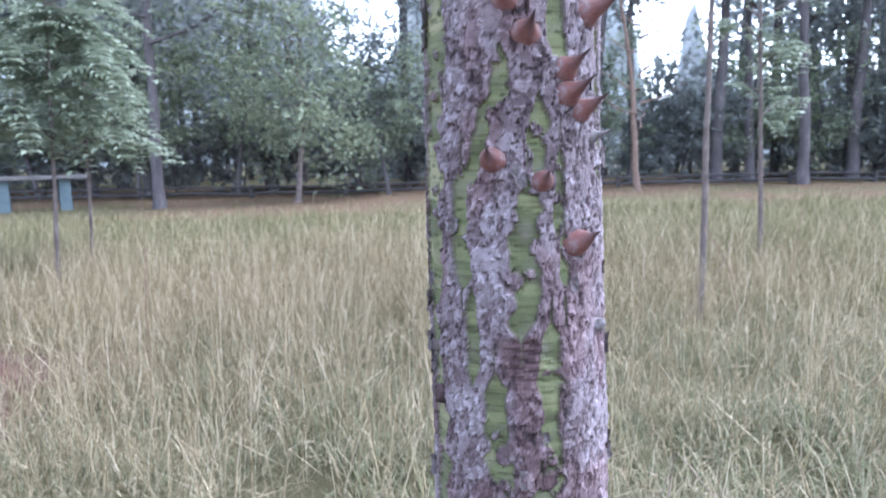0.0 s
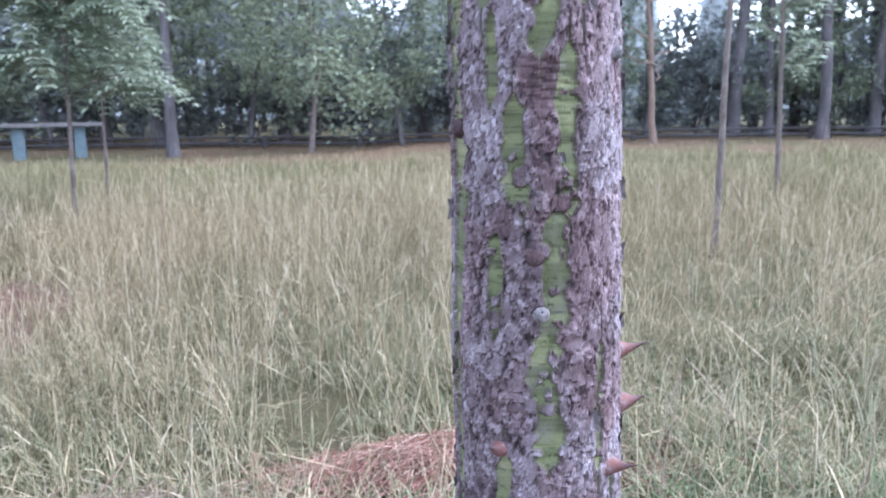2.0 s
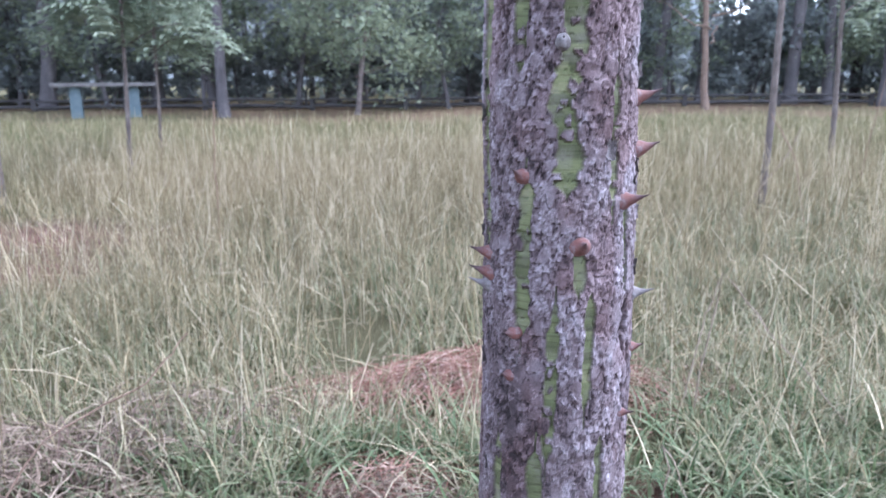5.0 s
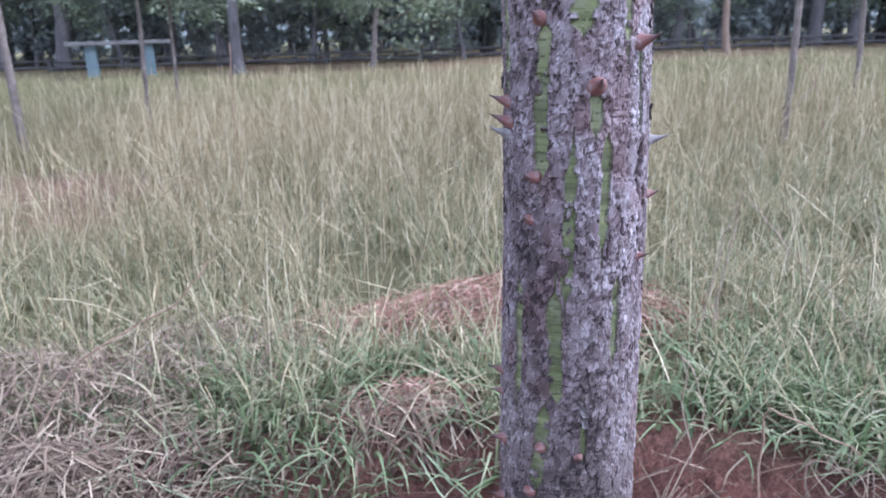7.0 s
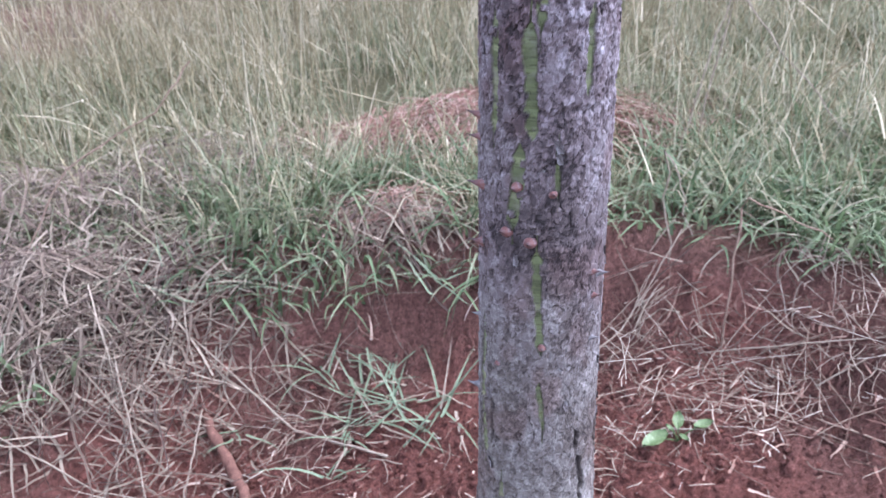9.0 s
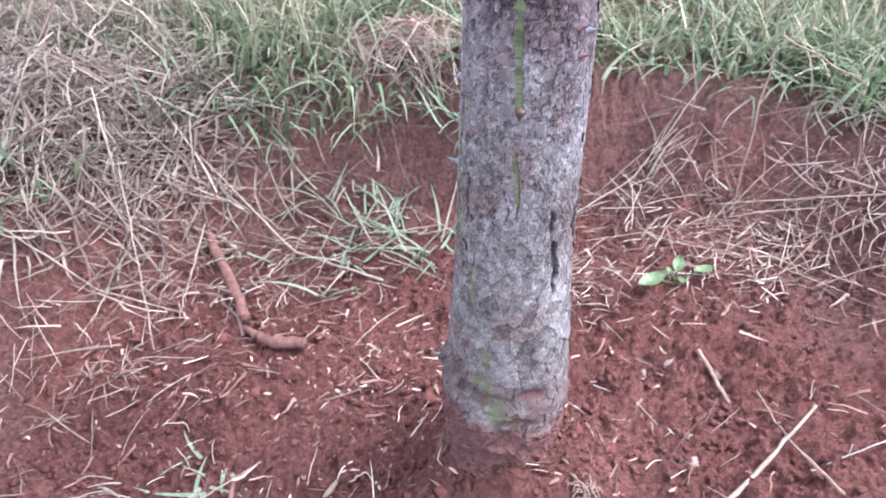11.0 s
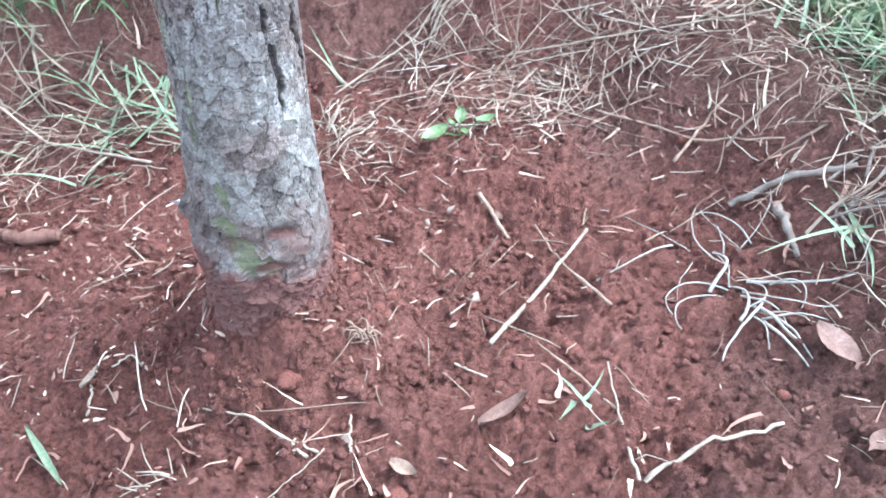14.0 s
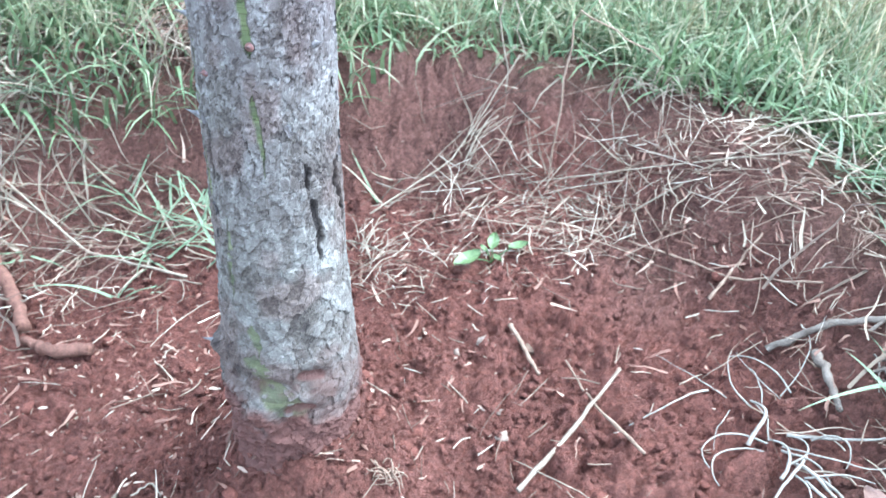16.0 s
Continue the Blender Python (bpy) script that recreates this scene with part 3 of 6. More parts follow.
        green = green * (1 - inside)
    for zc, amp in ((0.905, 0.0022), (0.965, 0.0016), (0.80, 0.0012), (1.225, 0.001)):
        h -= amp * np.exp(-((Z - zc - 0.005 * (fbm(U * 60, Z * 0, 33) - 0.5) * 4) / 0.003) ** 2) * step(-40, 10, T) * (1 - step(80, 100, T))
    jag = 14 * (fbm(U * 0, Z * 70, 127, 3) - 0.45)
    split = np.exp(-((T - 58 - 9 * np.sin(Z * 70) - 0.8 * jag) / 5) ** 2) * step(1.01, 1.02, Z) * (1 - step(1.062, 1.075, Z))
    split = np.maximum(split, np.exp(-((T - np.interp(Z, [0.47, 0.60], [47, 33]) - 1.2 * jag) / (3.0 + 0.6 * jag)) ** 2) * step(0.47, 0.51, Z) * (1 - step(0.57, 0.60, Z)))
    split = np.maximum(split, np.exp(-((T - np.interp(Z, [0.49, 0.60], [86, 62]) - jag) / 4.5) ** 2) * step(0.46, 0.50, Z) * (1 - step(0.56, 0.59, Z)))
    split = step(0.2, 0.6, np.clip(split, 0, 1)) * step(0.28, 0.5, fbm(U * 150, Z * 70, 128, 3) + 0.1)
    h -= 0.0045 * split
    h -= 0.004 * np.exp(-((T + 8) / 26) ** 4 - ((Z - 0.345) / 0.009) ** 2)
    # the swollen ring at the foot, its knob, hollows packed with soil, and soil caked on below
    h += 0.0035 * np.exp(-((Z - 0.322 - 0.006 * np.sin(U * 60)) / 0.017) ** 2)
    h += 0.012 * np.exp(-((T + 78) / 10) ** 2 - ((Z - 0.357) / 0.009) ** 2)
    hollow = np.exp(-((T - 12) / 15) ** 4 - ((Z - 0.312 - 0.004 * np.sin(U * 150)) / 0.007) ** 2)
    hollow = np.maximum(hollow, np.exp(-((T - 24) / 14) ** 4 - ((Z - 0.352 - 0.004 * np.sin(U * 110)) / 0.008) ** 2))
    h -= 0.006 * hollow
    caked = 1 - step(0.272, 0.318, Z + 0.19 * (fbm(U * 34, Z * 34, 111, 4) - 0.47))
    h += caked * (0.004 + 0.018 * (fbm(U * 60, Z * 60, 115, 3) - 0.42) + 0.008 * (fbm(U * 220, Z * 220, 117, 2) - 0.4))
    R = trunk_radius(Z) + h
    v = np.stack([trunk_x(Z) + R * np.sin(np.radians(T)), AY - R * np.cos(np.radians(T)), Z], -1).reshape(-1, 3)
    idx = np.arange(Z.size).reshape(Z.shape)
    nx = np.roll(idx, -1, axis=1)
    f = np.stack([idx[:-1], nx[:-1], nx[1:], idx[1:]], -1).reshape(-1, 4)
    me = mesh_of("trunk", v, f, BARK, False)
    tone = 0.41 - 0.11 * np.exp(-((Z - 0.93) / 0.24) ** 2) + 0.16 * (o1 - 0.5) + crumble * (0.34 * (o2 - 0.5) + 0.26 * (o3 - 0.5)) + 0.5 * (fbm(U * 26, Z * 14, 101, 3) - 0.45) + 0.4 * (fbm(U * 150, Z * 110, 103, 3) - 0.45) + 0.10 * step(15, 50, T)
    # Crevice shade painted into the tone: flake gaps, fissures, splits and strip edges.
    tone = tone - (0.22 - 0.14 * foot) * (1 - step(0.0, 0.09, e2)) * crumble - 0.08 * flat + 0.03 * foot - 0.03 * low + foot * (0.22 * (o4 - 0.5) - 0.16 * (1 - step(0.0, 0.10, e4)))
    tone = np.clip(tone, 0, 1) * (1 - 0.75 * fissure) * (1 - 0.9 * split) * (1 - 0.5 * lip) * (1 - 0.36 * oval) * (1 - sc * (0.30 + 0.3 * (wrinkle > 0.2)))
    soil = np.maximum(caked, 0.55 * (1 - step(0.25, 0.37, Z + 0.30 * (fbm(U * 24, Z * 24, 111, 4) - 0.45))))
    soil = np.maximum(soil, 0.9 * step(0.25, 0.6, hollow))
    soil = np.maximum(soil, 0.55 * np.exp(-((T + 8) / 26) ** 4 - ((Z - 0.345) / 0.012) ** 2) * step(0.3, 0.5, fbm(U * 90, Z * 90, 113, 2)))
    aged = 0.9 * (1 - step(0.45, 1.0, Z + 0.25 * (fbm(U * 20, Z * 9, 129, 3) - 0.45)))
    brown = np.clip(step(0.42, 0.62, fbm(U * 34, Z * 22, 135, 3)) * 0.8 + 0.7 * sc + 0.4 * oval, 0, 1)
    block = np.clip(block - 0.55 * crease + 0.18 * step(-50, -66, T), 0, 1)
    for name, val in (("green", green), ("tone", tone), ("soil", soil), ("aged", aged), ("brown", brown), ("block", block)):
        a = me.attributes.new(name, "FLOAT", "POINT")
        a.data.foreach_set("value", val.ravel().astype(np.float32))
    return me


def lathe(profile, sides, bend=0.0):
    """A spike along z from (radius, height) pairs, its tip bent towards x."""
    ang = np.arange(sides) * 2 * math.pi / sides
    top = profile[-1][1]
    v = np.concatenate([np.stack([r * np.cos(ang) * 0.9 + bend * (h / top) ** 2, r * np.sin(ang) * 1.0, np.full(sides, h)], -1) for r, h in profile])
    idx = np.arange(len(profile) * sides).reshape(len(profile), sides)
    nx = np.roll(idx, -1, axis=1)
    f = np.stack([idx[:-1], nx[:-1], nx[1:], idx[1:]], -1).reshape(-1, 4)
    return v, f


def roughen(v, amount, freq, seed):
    n = np.stack([fbm(v[:, 0] * freq + v[:, 2] * freq, v[:, 1] * freq + k * 31, seed + k, 2) - 0.4 for k in range(3)], -1)
    return v + amount * n


def thorn_mesh(name, profile, bend, material, seed, rag=0.0012):
    v, f = lathe(profile, 14, bend)
    keep = v[:, 2:3] > 0.002
    v = np.where(keep, roughen(v, rag, 260, seed), v)
    return mesh_of(name, v, f, material, True)


SHARP = [(0.0098, -0.004), (0.0088, 0.0003), (0.0072, 0.0025), (0.0054, 0.0058), (0.0038, 0.0095), (0.0024, 0.0135), (0.0013, 0.018), (0.0003, 0.024)]
STOUT = [(0.0098, -0.004), (0.0090, 0.0005), (0.0078, 0.0035), (0.0062, 0.0068), (0.0043, 0.0100), (0.0026, 0.0132), (0.0012, 0.017), (0.0003, 0.021)]
STUMP = [(0.0098, -0.004), (0.0095, 0.001), (0.0085, 0.0028), (0.006, 0.0042), (0.0025, 0.0046), (0.0004, 0.0045)]
BLUNT = [(0.0085, -0.004), (0.0082, 0.002), (0.0075, 0.007), (0.0062, 0.010), (0.004, 0.012), (0.0008, 0.0125)]
tree = new("thorny_tree")
tree.empty_display_size = 0.05
tagged(tree, "young thorny tree with grey flaking bark, rooted in red soil", "tree")
put("trunk", build_trunk(), tree)
T_SHARP = thorn_mesh("thorn", SHARP, 0.004, THORN, 3)
T_STOUT = thorn_mesh("thorn", STOUT, 0.003, THORN, 4)
T_PALE = thorn_mesh("thorn", SHARP, 0.003, THORN_PALE, 5)
T_BLUNT = thorn_mesh("thorn", BLUNT, 0.003, THORN_PALE, 6, 0.006)
T_STUMP = thorn_mesh("thorn", STUMP, 0.0, STUMPY, 7, 0.006)
# angle, height, size, kind
THORNS = [
    (-12, 1.543, 1.0, 0), (0, 1.527, 1.1, 0), (47, 1.539, 1.25, 0), (26, 1.510, 1.0, 0), (28, 1.498, 1.1, 0), (39, 1.490, 1.0, 0), (52, 1.477, 0.6, 2),
    (-21, 1.466, 1.0, 1), (9, 1.455, 0.85, 1), (33, 1.423, 1.1, 1), (52, 1.377, 0.6, 3), (-6, 1.237, 0.75, 3), (74, 1.204, 0.95, 0), (75, 1.170, 1.0, 1),
    (-34, 1.156, 0.8, 1), (8, 1.112, 1.1, 1), (48, 1.139, 1.0, 0), (-72, 1.100, 1.0, 0), (-71, 1.086, 1.05, 0), (-72, 1.077, 1.0, 2),
    (-40, 1.050, 0.85, 1), (-43, 1.019, 0.75, 1), (53, 0.989, 0.7, 0), (77, 1.030, 0.7, 1), (77, 1.070, 0.9, 2), (-82, 0.887, 0.8, 0), (-81, 0.869, 0.7, 0),
    (-74, 0.830, 0.9, 0), (-29, 0.840, 0.75, 1), (2, 0.836, 0.6, 1), (-75, 0.775, 0.8, 0), (-38, 0.799, 0.85, 1), (-16, 0.793, 0.9, 1), (55, 0.751, 0.7, 2),
    (-78, 0.698, 0.6, 2), (-46, 0.662, 0.5, 1), (-3, 0.690, 0.6, 1), (48, 0.732, 0.6, 0), (46, 0.756, 0.6, 0), (-85, 0.610, 0.8, 2), (49, 0.687, 0.6, 2),
    (-80, 0.357, 1.2, 2), (-10, 1.269, 0.7, 4), (-70, 1.338, 0.8, 4), (30, 1.60, 1.1, 0), (-40, 1.62, 1.0, 0), (120, 1.4, 1.0, 0), (150, 1.15, 1.0, 0), (-140, 1.25, 1.0, 0),
    (200, 0.9, 1.0, 0), (170, 1.5, 1.0, 0), (10, 1.75, 1.1, 0), (70, 1.85, 1.1, 0), (-60, 1.95, 1.0, 0), (-120, 1.7, 1.0, 0),
]


def stuck_on(a, z, size, lift=0.0, tilt=8.0, spin=0.0):
    """The pose of a thing that grows out of the trunk."""
    r = float(trunk_radius(z)) + lift
    t = radians(a)
    out = Vector((math.sin(t), -math.cos(t), math.sin(radians(tilt)))).normalized()
    xax = (Vector((0, 0, 1)) - out * out.z).normalized()
    yax = out.cross(xax)
    m = Matrix((xax, yax, out)).transposed().to_4x4()
    m.translation = Vector((float(trunk_x(z)) + r * math.sin(t), AY - r * math.cos(t), z))
    return m @ Matrix.Rotation(spin, 4, "Z") @ Matrix.Diagonal((size, size, size, 1))


for a, z, size, kind in THORNS:
    th = put("thorn", (T_SHARP, T_STOUT, T_PALE, T_BLUNT, T_STUMP)[kind], tree)
    th.matrix_basis = stuck_on(a, z, size * (0.78 if z > 1.12 else 0.70), -0.0005, 6 + 12 * random.random(), random.uniform(-0.5, 0.5))
    if kind == 3:
        tagged(th, "broken blunt grey thorn")


def flake_mesh(seed):
    """A curled scale of bark with a ragged rim."""
    r = np.random.default_rng(seed)
    n, m = 7, 5
    u, v = np.meshgrid(np.linspace(-1, 1, n), np.linspace(-1, 1, m), indexing="ij")
    wide = (1 - 0.35 * np.abs(u) ** 2) * (1 + 0.3 * (r.random((n, 1)) - 0.5))
    x, y = u * 0.010 + 0.002 * (r.random((n, m)) - 0.5), v * wide * 0.0055 + 0.001 * (r.random((n, m)) - 0.5)
    z = 0.0035 * np.clip(v, -0.2, 1) ** 2 + 0.0015 * u ** 2 + 0.0006 * r.random((n, m))
    top = np.stack([x, y, z + 0.0007], -1).reshape(-1, 3)
    bot = np.stack([x, y, z - 0.0007], -1).reshape(-1, 3)
    idx = np.arange(n * m).reshape(n, m)
    f = np.stack([idx[:-1, :-1], idx[1:, :-1], idx[1:, 1:], idx[:-1, 1:]], -1).reshape(-1, 4)
    return mesh_of("bark_flake", np.concatenate([top, bot]), np.concatenate([f, f[:, ::-1] + n * m]), FLAKE)


flakes = [flake_mesh(k) for k in range(5)]
for k in range(90):
    if k < 34:
        a, z = rng.uniform(-96, -78), rng.uniform(1.02, 1.6)
    elif k < 58:
        a, z = rng.uniform(66, 90), rng.uniform(0.5, 1.5)
    else:
        a, z = rng.uniform(-75, 75), rng.uniform(0.4, 1.6)
    fl = put("bark_flake", flakes[k % 5], tree)
    fl.matrix_basis = stuck_on(a, z, rng.uniform(0.25, 0.62), -0.0006, 0, rng.uniform(-0.5, 0.5) + (math.pi if rng.random() < 0.5 else 0))


# limbs and leaves above the trunk
def leaf_quads(centres, size, rgen, aspect=0.38, droop=0.3):
    """Folded pointed leaves about the centres: (verts, quads)."""
    n = len(centres)
    h = rgen.uniform(0, 2 * math.pi, n)
    tilt = rgen.normal(-droop, 0.5, n)
    roll = rgen.normal(0, 0.6, n)
    d = np.stack([np.cos(h) * np.cos(tilt), np.sin(h) * np.cos(tilt), np.sin(tilt)], -1)
    s = np.stack([-np.sin(h) * np.cos(roll), np.cos(h) * np.cos(roll), np.sin(roll)], -1)
    up = np.cross(d, s)
    L = (size * rgen.uniform(0.6, 1.3, n))[:, None]
    W = L * aspect
    p = np.stack([centres - d * L / 2, centres + s * W / 2 + up * W * 0.2, centres + d * L / 2, centres - s * W / 2 + up * W * 0.2, centres], 1)
    idx = np.arange(n * 5).reshape(n, 5)
    f = np.concatenate([idx[:, [0, 1, 2]], idx[:, [0, 2, 3]]])
    return p.reshape(-1, 3), f


def limbs(rgen, start_z, end_z, n, reach, r0, lift=0.55, base=(0, 0), zig=0.06):
    """Tapered limbs that leave the stem: paths and radii."""
    P, Rr = [], []
    for k in range(n):
        z = start_z + (end_z - start_z) * (k + 0.5) / n
        h = k * 2.4 + rgen.uniform(-0.5, 0.5)
        L = reach * rgen.uniform(0.7, 1.2)
        s = np.linspace(0, 1, 7)
        p = np.stack([base[0] + np.cos(h) * L * s, base[1] + np.sin(h) * L * s, z + L * lift * s ** 1.3], -1)
        p[1:] += rgen.normal(0, zig * L * 0.4, (6, 3))
        P.append(p)
        Rr.append(r0 * rgen.uniform(0.7, 1.1) * (1 - 0.85 * s))
    return np.array(P), np.array(Rr)


r9 = np.random.default_rng(9)
P, Rr = limbs(r9, 2.35, 2.95, 7, 0.75, 0.016, 0.5, (AX, AY))
for k in range(len(P)):
    put("limb", mesh_of("limb", *tubes(P[k:k + 1], Rr[k:k + 1], 8), WOOD, True), tree)
tips = np.concatenate([p[3:] + 0 for p in P])
cl = np.concatenate([tips[r9.integers(0, len(tips), 700)] + r9.normal(0, 0.11, (700, 3))])
put("crown", mesh_of("crown", *leaf_quads(cl, 0.11, r9, 0.3), LEAF_PALE), tree)


# ---- grass ----
def grass_r(x, y):
    """1 where grass begins: farther out than the rim on the side where the slope is bare."""
    return pit_r(x, y) + 0.03 - 0.17 * step(0.55, 0.95, x) - 0.09 * step(0.0, 0.4, x) + 0.14 * (fbm(x * 2.6, y * 2.6, 12, 3) - 0.45)


def bare_patch(x, y):
    return np.maximum(np.exp(-(((x + 2.4) / 0.85) ** 2 + ((y - 4.15) / 0.65) ** 2)), np.exp(-(((x + 2.0) / 0.4) ** 2 + ((y - 3.4) / 0.4) ** 2)))


def heap_patch(x, y):
    """Where cut grass lies in place of the growing one."""
    a = np.exp(-(((x - 0.12) / 0.56) ** 4 + ((y - 1.92) / 0.24) ** 4))
    b = np.exp(-(((x + 0.16) / 0.13) ** 4 + ((y - 1.48) / 0.13) ** 4))
    c = 0.95 * np.exp(-(((x + 0.86) / 0.36) ** 4 + ((y - 1.18) / 0.27) ** 4))
    d = 0.7 * np.exp(-(((x + 1.0) / 0.5) ** 4 + ((y - 1.55) / 0.28) ** 4))
    return np.maximum(np.maximum(a, b), np.maximum(c, d))


def spots(n, x0, x1, y0, y1, inner=1.0, spread=0.0, outer=None, wedge=None):
    """Places in the field outside the pit, clumped."""
    x, y = rng.uniform(x0, x1, n * 4), rng.uniform(y0, y1, n * 4)
    r = grass_r(x, y)
    ok = (r > inner) & (rng.random(n * 4) < np.clip(2.2 * (fbm(x * 2.4, y * 2.4, 131, 3) - 0.16), 0.08, 1)) & (rng.random(n * 4) > 1.15 * bare_patch(x, y))
    ok &= rng.random(n * 4) > 0.9 * heap_patch(x, y)
    edge = np.minimum(x - x0, x1 - x) / (x1 - x0)
    ok &= rng.random(n * 4) < 0.05 + step(0.0, 0.16, edge)
    if outer:
        ok &= r < outer
    if wedge:
        ok &= np.abs(x) < wedge[0] + wedge[1] * y
    x, y = x[ok][:n], y[ok][:n]
    return np.stack([x, y, ground_z(x, y) - 0.01], -1)


def green_grass():
    """Long arching leaves: broad ones on the bank round the pit, thinner ones in the near field."""
    for name, label, material, rows in (
            ("bank_grass", "broad green grass leaves hanging over the pit's bank", BANK,
             ((10500, (-1.5, 1.7, 0.0, 2.0), 1.0, 1.5, 0.09, 0.23, 0.0084), (3500, (-1.8, 1.9, -1.2, 0.5), 1.0, 2.0, 0.08, 0.22, 0.0060))),
            ("green_grass", "thin green arching grass leaves in the field", GREEN,
             ((15000, (-2.2, 2.4, 0.9, 2.9), 1.1, None, 0.10, 0.30, 0.0052), (14000, (-3.4, 3.6, 2.6, 5.2), 1.2, None, 0.12, 0.32, 0.0055)))):
        parts = []
        for n, box, inner, outer, lo, hi, wd in rows:
            b = spots(n, *box, inner, 0, outer)
            k = len(b)
            h = rng.uniform(0, 2 * math.pi, k)
            if outer:
                inward = np.arctan2(0.45 - b[:, 1], 0.0 - b[:, 0])
                h = np.where(rng.random(k) < 0.6, inward + rng.normal(0, 0.9, k), h)
            L = rng.uniform(lo, hi, k) * (0.45 + 1.1 * fbm(b[:, 0] * 2.6, b[:, 1] * 2.6, 151, 2))
            p = arcs(b, h, np.abs(rng.normal(0.35, 0.3, k)), rng.uniform(0.4, 2.2, k), L, 5 if outer else 4, rng.normal(0, 0.6, k))
            parts.append(blades(p, wd * rng.uniform(0.5, 1.3, k), h))
        tagged(put(name, mesh_of(name, *join(parts), material, True)), label, "grass", kind="stuff")


def blond(x, y):
    """How much of the field's grass has bleached, 0 to 1."""
    return np.clip(np.exp(-((x + 0.9) / 1.9) ** 2 - ((y - 5.4) / 3.0) ** 2) + 0.9 * (fbm(x * 0.7, y * 0.7, 171, 3) - 0.42), 0, 1)


def dry_grass():
    """Tall bleached stems with thin seed heads, many of them bent or fallen over."""
    parts = []
    for n, box, inner, lo, hi, rad in ((2400, (-2.2, 2.4, 1.2, 3.0), 1.2, 0.16, 0.46, 0.0010), (7500, (-3.6, 3.8, 2.4, 5.4), 1.3, 0.26, 0.62, 0.0011), (5000, (-5.5, 6.0, 5.0, 8.6), 1.3, 0.24, 0.58, 0.0016),
                                       (900, (-1.6, 1.8, 0.2, 2.0), 1.04, 0.08, 0.24, 0.0010)):
        b = spots(n, *box, inner)
        b = b[rng.random(len(b)) < 0.45 + 0.75 * blond(b[:, 0], b[:, 1])]
        k = len(b)
        h = rng.uniform(0, 2 * math.pi, k)
        L = rng.uniform(lo, hi, k)
        p = arcs(b, h, np.abs(rng.normal(0.06, 0.22, k)), rng.normal(0.2, 0.3, k), L, 6)
        bent = (rng.random(k) < 0.18)[:, None]
        at = 3
        knee = p[:, at:at + 1].copy()
        ang = rng.uniform(0, 2 * math.pi, k)
        drop = np.stack([np.cos(ang), np.sin(ang), rng.uniform(-0.9, 0.1, k)], -1)[:, None] * (L / 5)[:, None, None] * np.array([1, 2])[None, :, None]
        p[:, at + 1:] = np.where(bent[..., None], knee + drop, p[:, at + 1:])
        p[..., 2] = np.maximum(p[..., 2], b[:, 2][:, None] + 0.004)
        prof = np.array([1.0, 0.95, 0.85, 0.75, 1.25, 0.35])
        parts.append(tubes(p, rad * rng.uniform(0.7, 1.4, k)[:, None] * prof, 3))
        # a dead leaf on most stems
        q = rng.random(k) < 0.45
        b2 = p[q, 1] + (p[q, 2] - p[q, 1]) * rng.random((q.sum(), 1))
        h2 = rng.uniform(0, 2 * math.pi, q.sum())
        p2 = arcs(b2, h2, rng.uniform(0.3, 0.9, q.sum()), rng.uniform(0.4, 2.0, q.sum()), rng.uniform(0.08, 0.22, q.sum()), 4)
        parts.append(blades(p2, rng.uniform(0.002, 0.0045, q.sum()), h2))
    v, f = join(parts)
    tagged(put("dry_grass", mesh_of("dry_grass", v, f, DRY, True)), "bleached dry grass stems standing in the field", "grass", kind="stuff")


def far_grass():
    """The field from a few metres to the trees."""
    parts = []
    for n, box, wedge, lo, hi, wd in ((32000, (-6.0, 6.5, 4.6, 8.0), (1.2, 0.62), 0.12, 0.40, 0.0060), (30000, (-10.5, 11.5, 7.5, 12.6), (1.2, 0.64), 0.12, 0.36, 0.009),
                                      (1500, (-13, 13.5, 12, 18), (1.5, 0.68), 0.05, 0.2, 0.014), (9000, (-5.5, 6, -4.5, 1.3), None, 0.12, 0.35, 0.008), (8000, (-16, 16, -13, 10), None, 0.12, 0.3, 0.010)):
        b = spots(n, *box, 1.25, 0, None, wedge)
        k = len(b)
        h = rng.uniform(0, 2 * math.pi, k)
        tall = 0.45 + 1.15 * fbm(b[:, 0] * 1.6, b[:, 1] * 1.1, 161, 3)
        p = arcs(b, h, np.abs(rng.normal(0.2, 0.3, k)), rng.uniform(0.0, 1.4, k), rng.uniform(lo, hi, k) * tall, 3)
        parts.append(flat_blades(p, wd * rng.uniform(0.5, 1.2, k), rng.uniform(0, 2 * math.pi, k)))
    v, f = join(parts)
    tagged(put("field_grass", mesh_of("field_grass", v, f, FIELD, True)), "pale green and straw-coloured meadow grass across the field", "grass", kind="stuff")


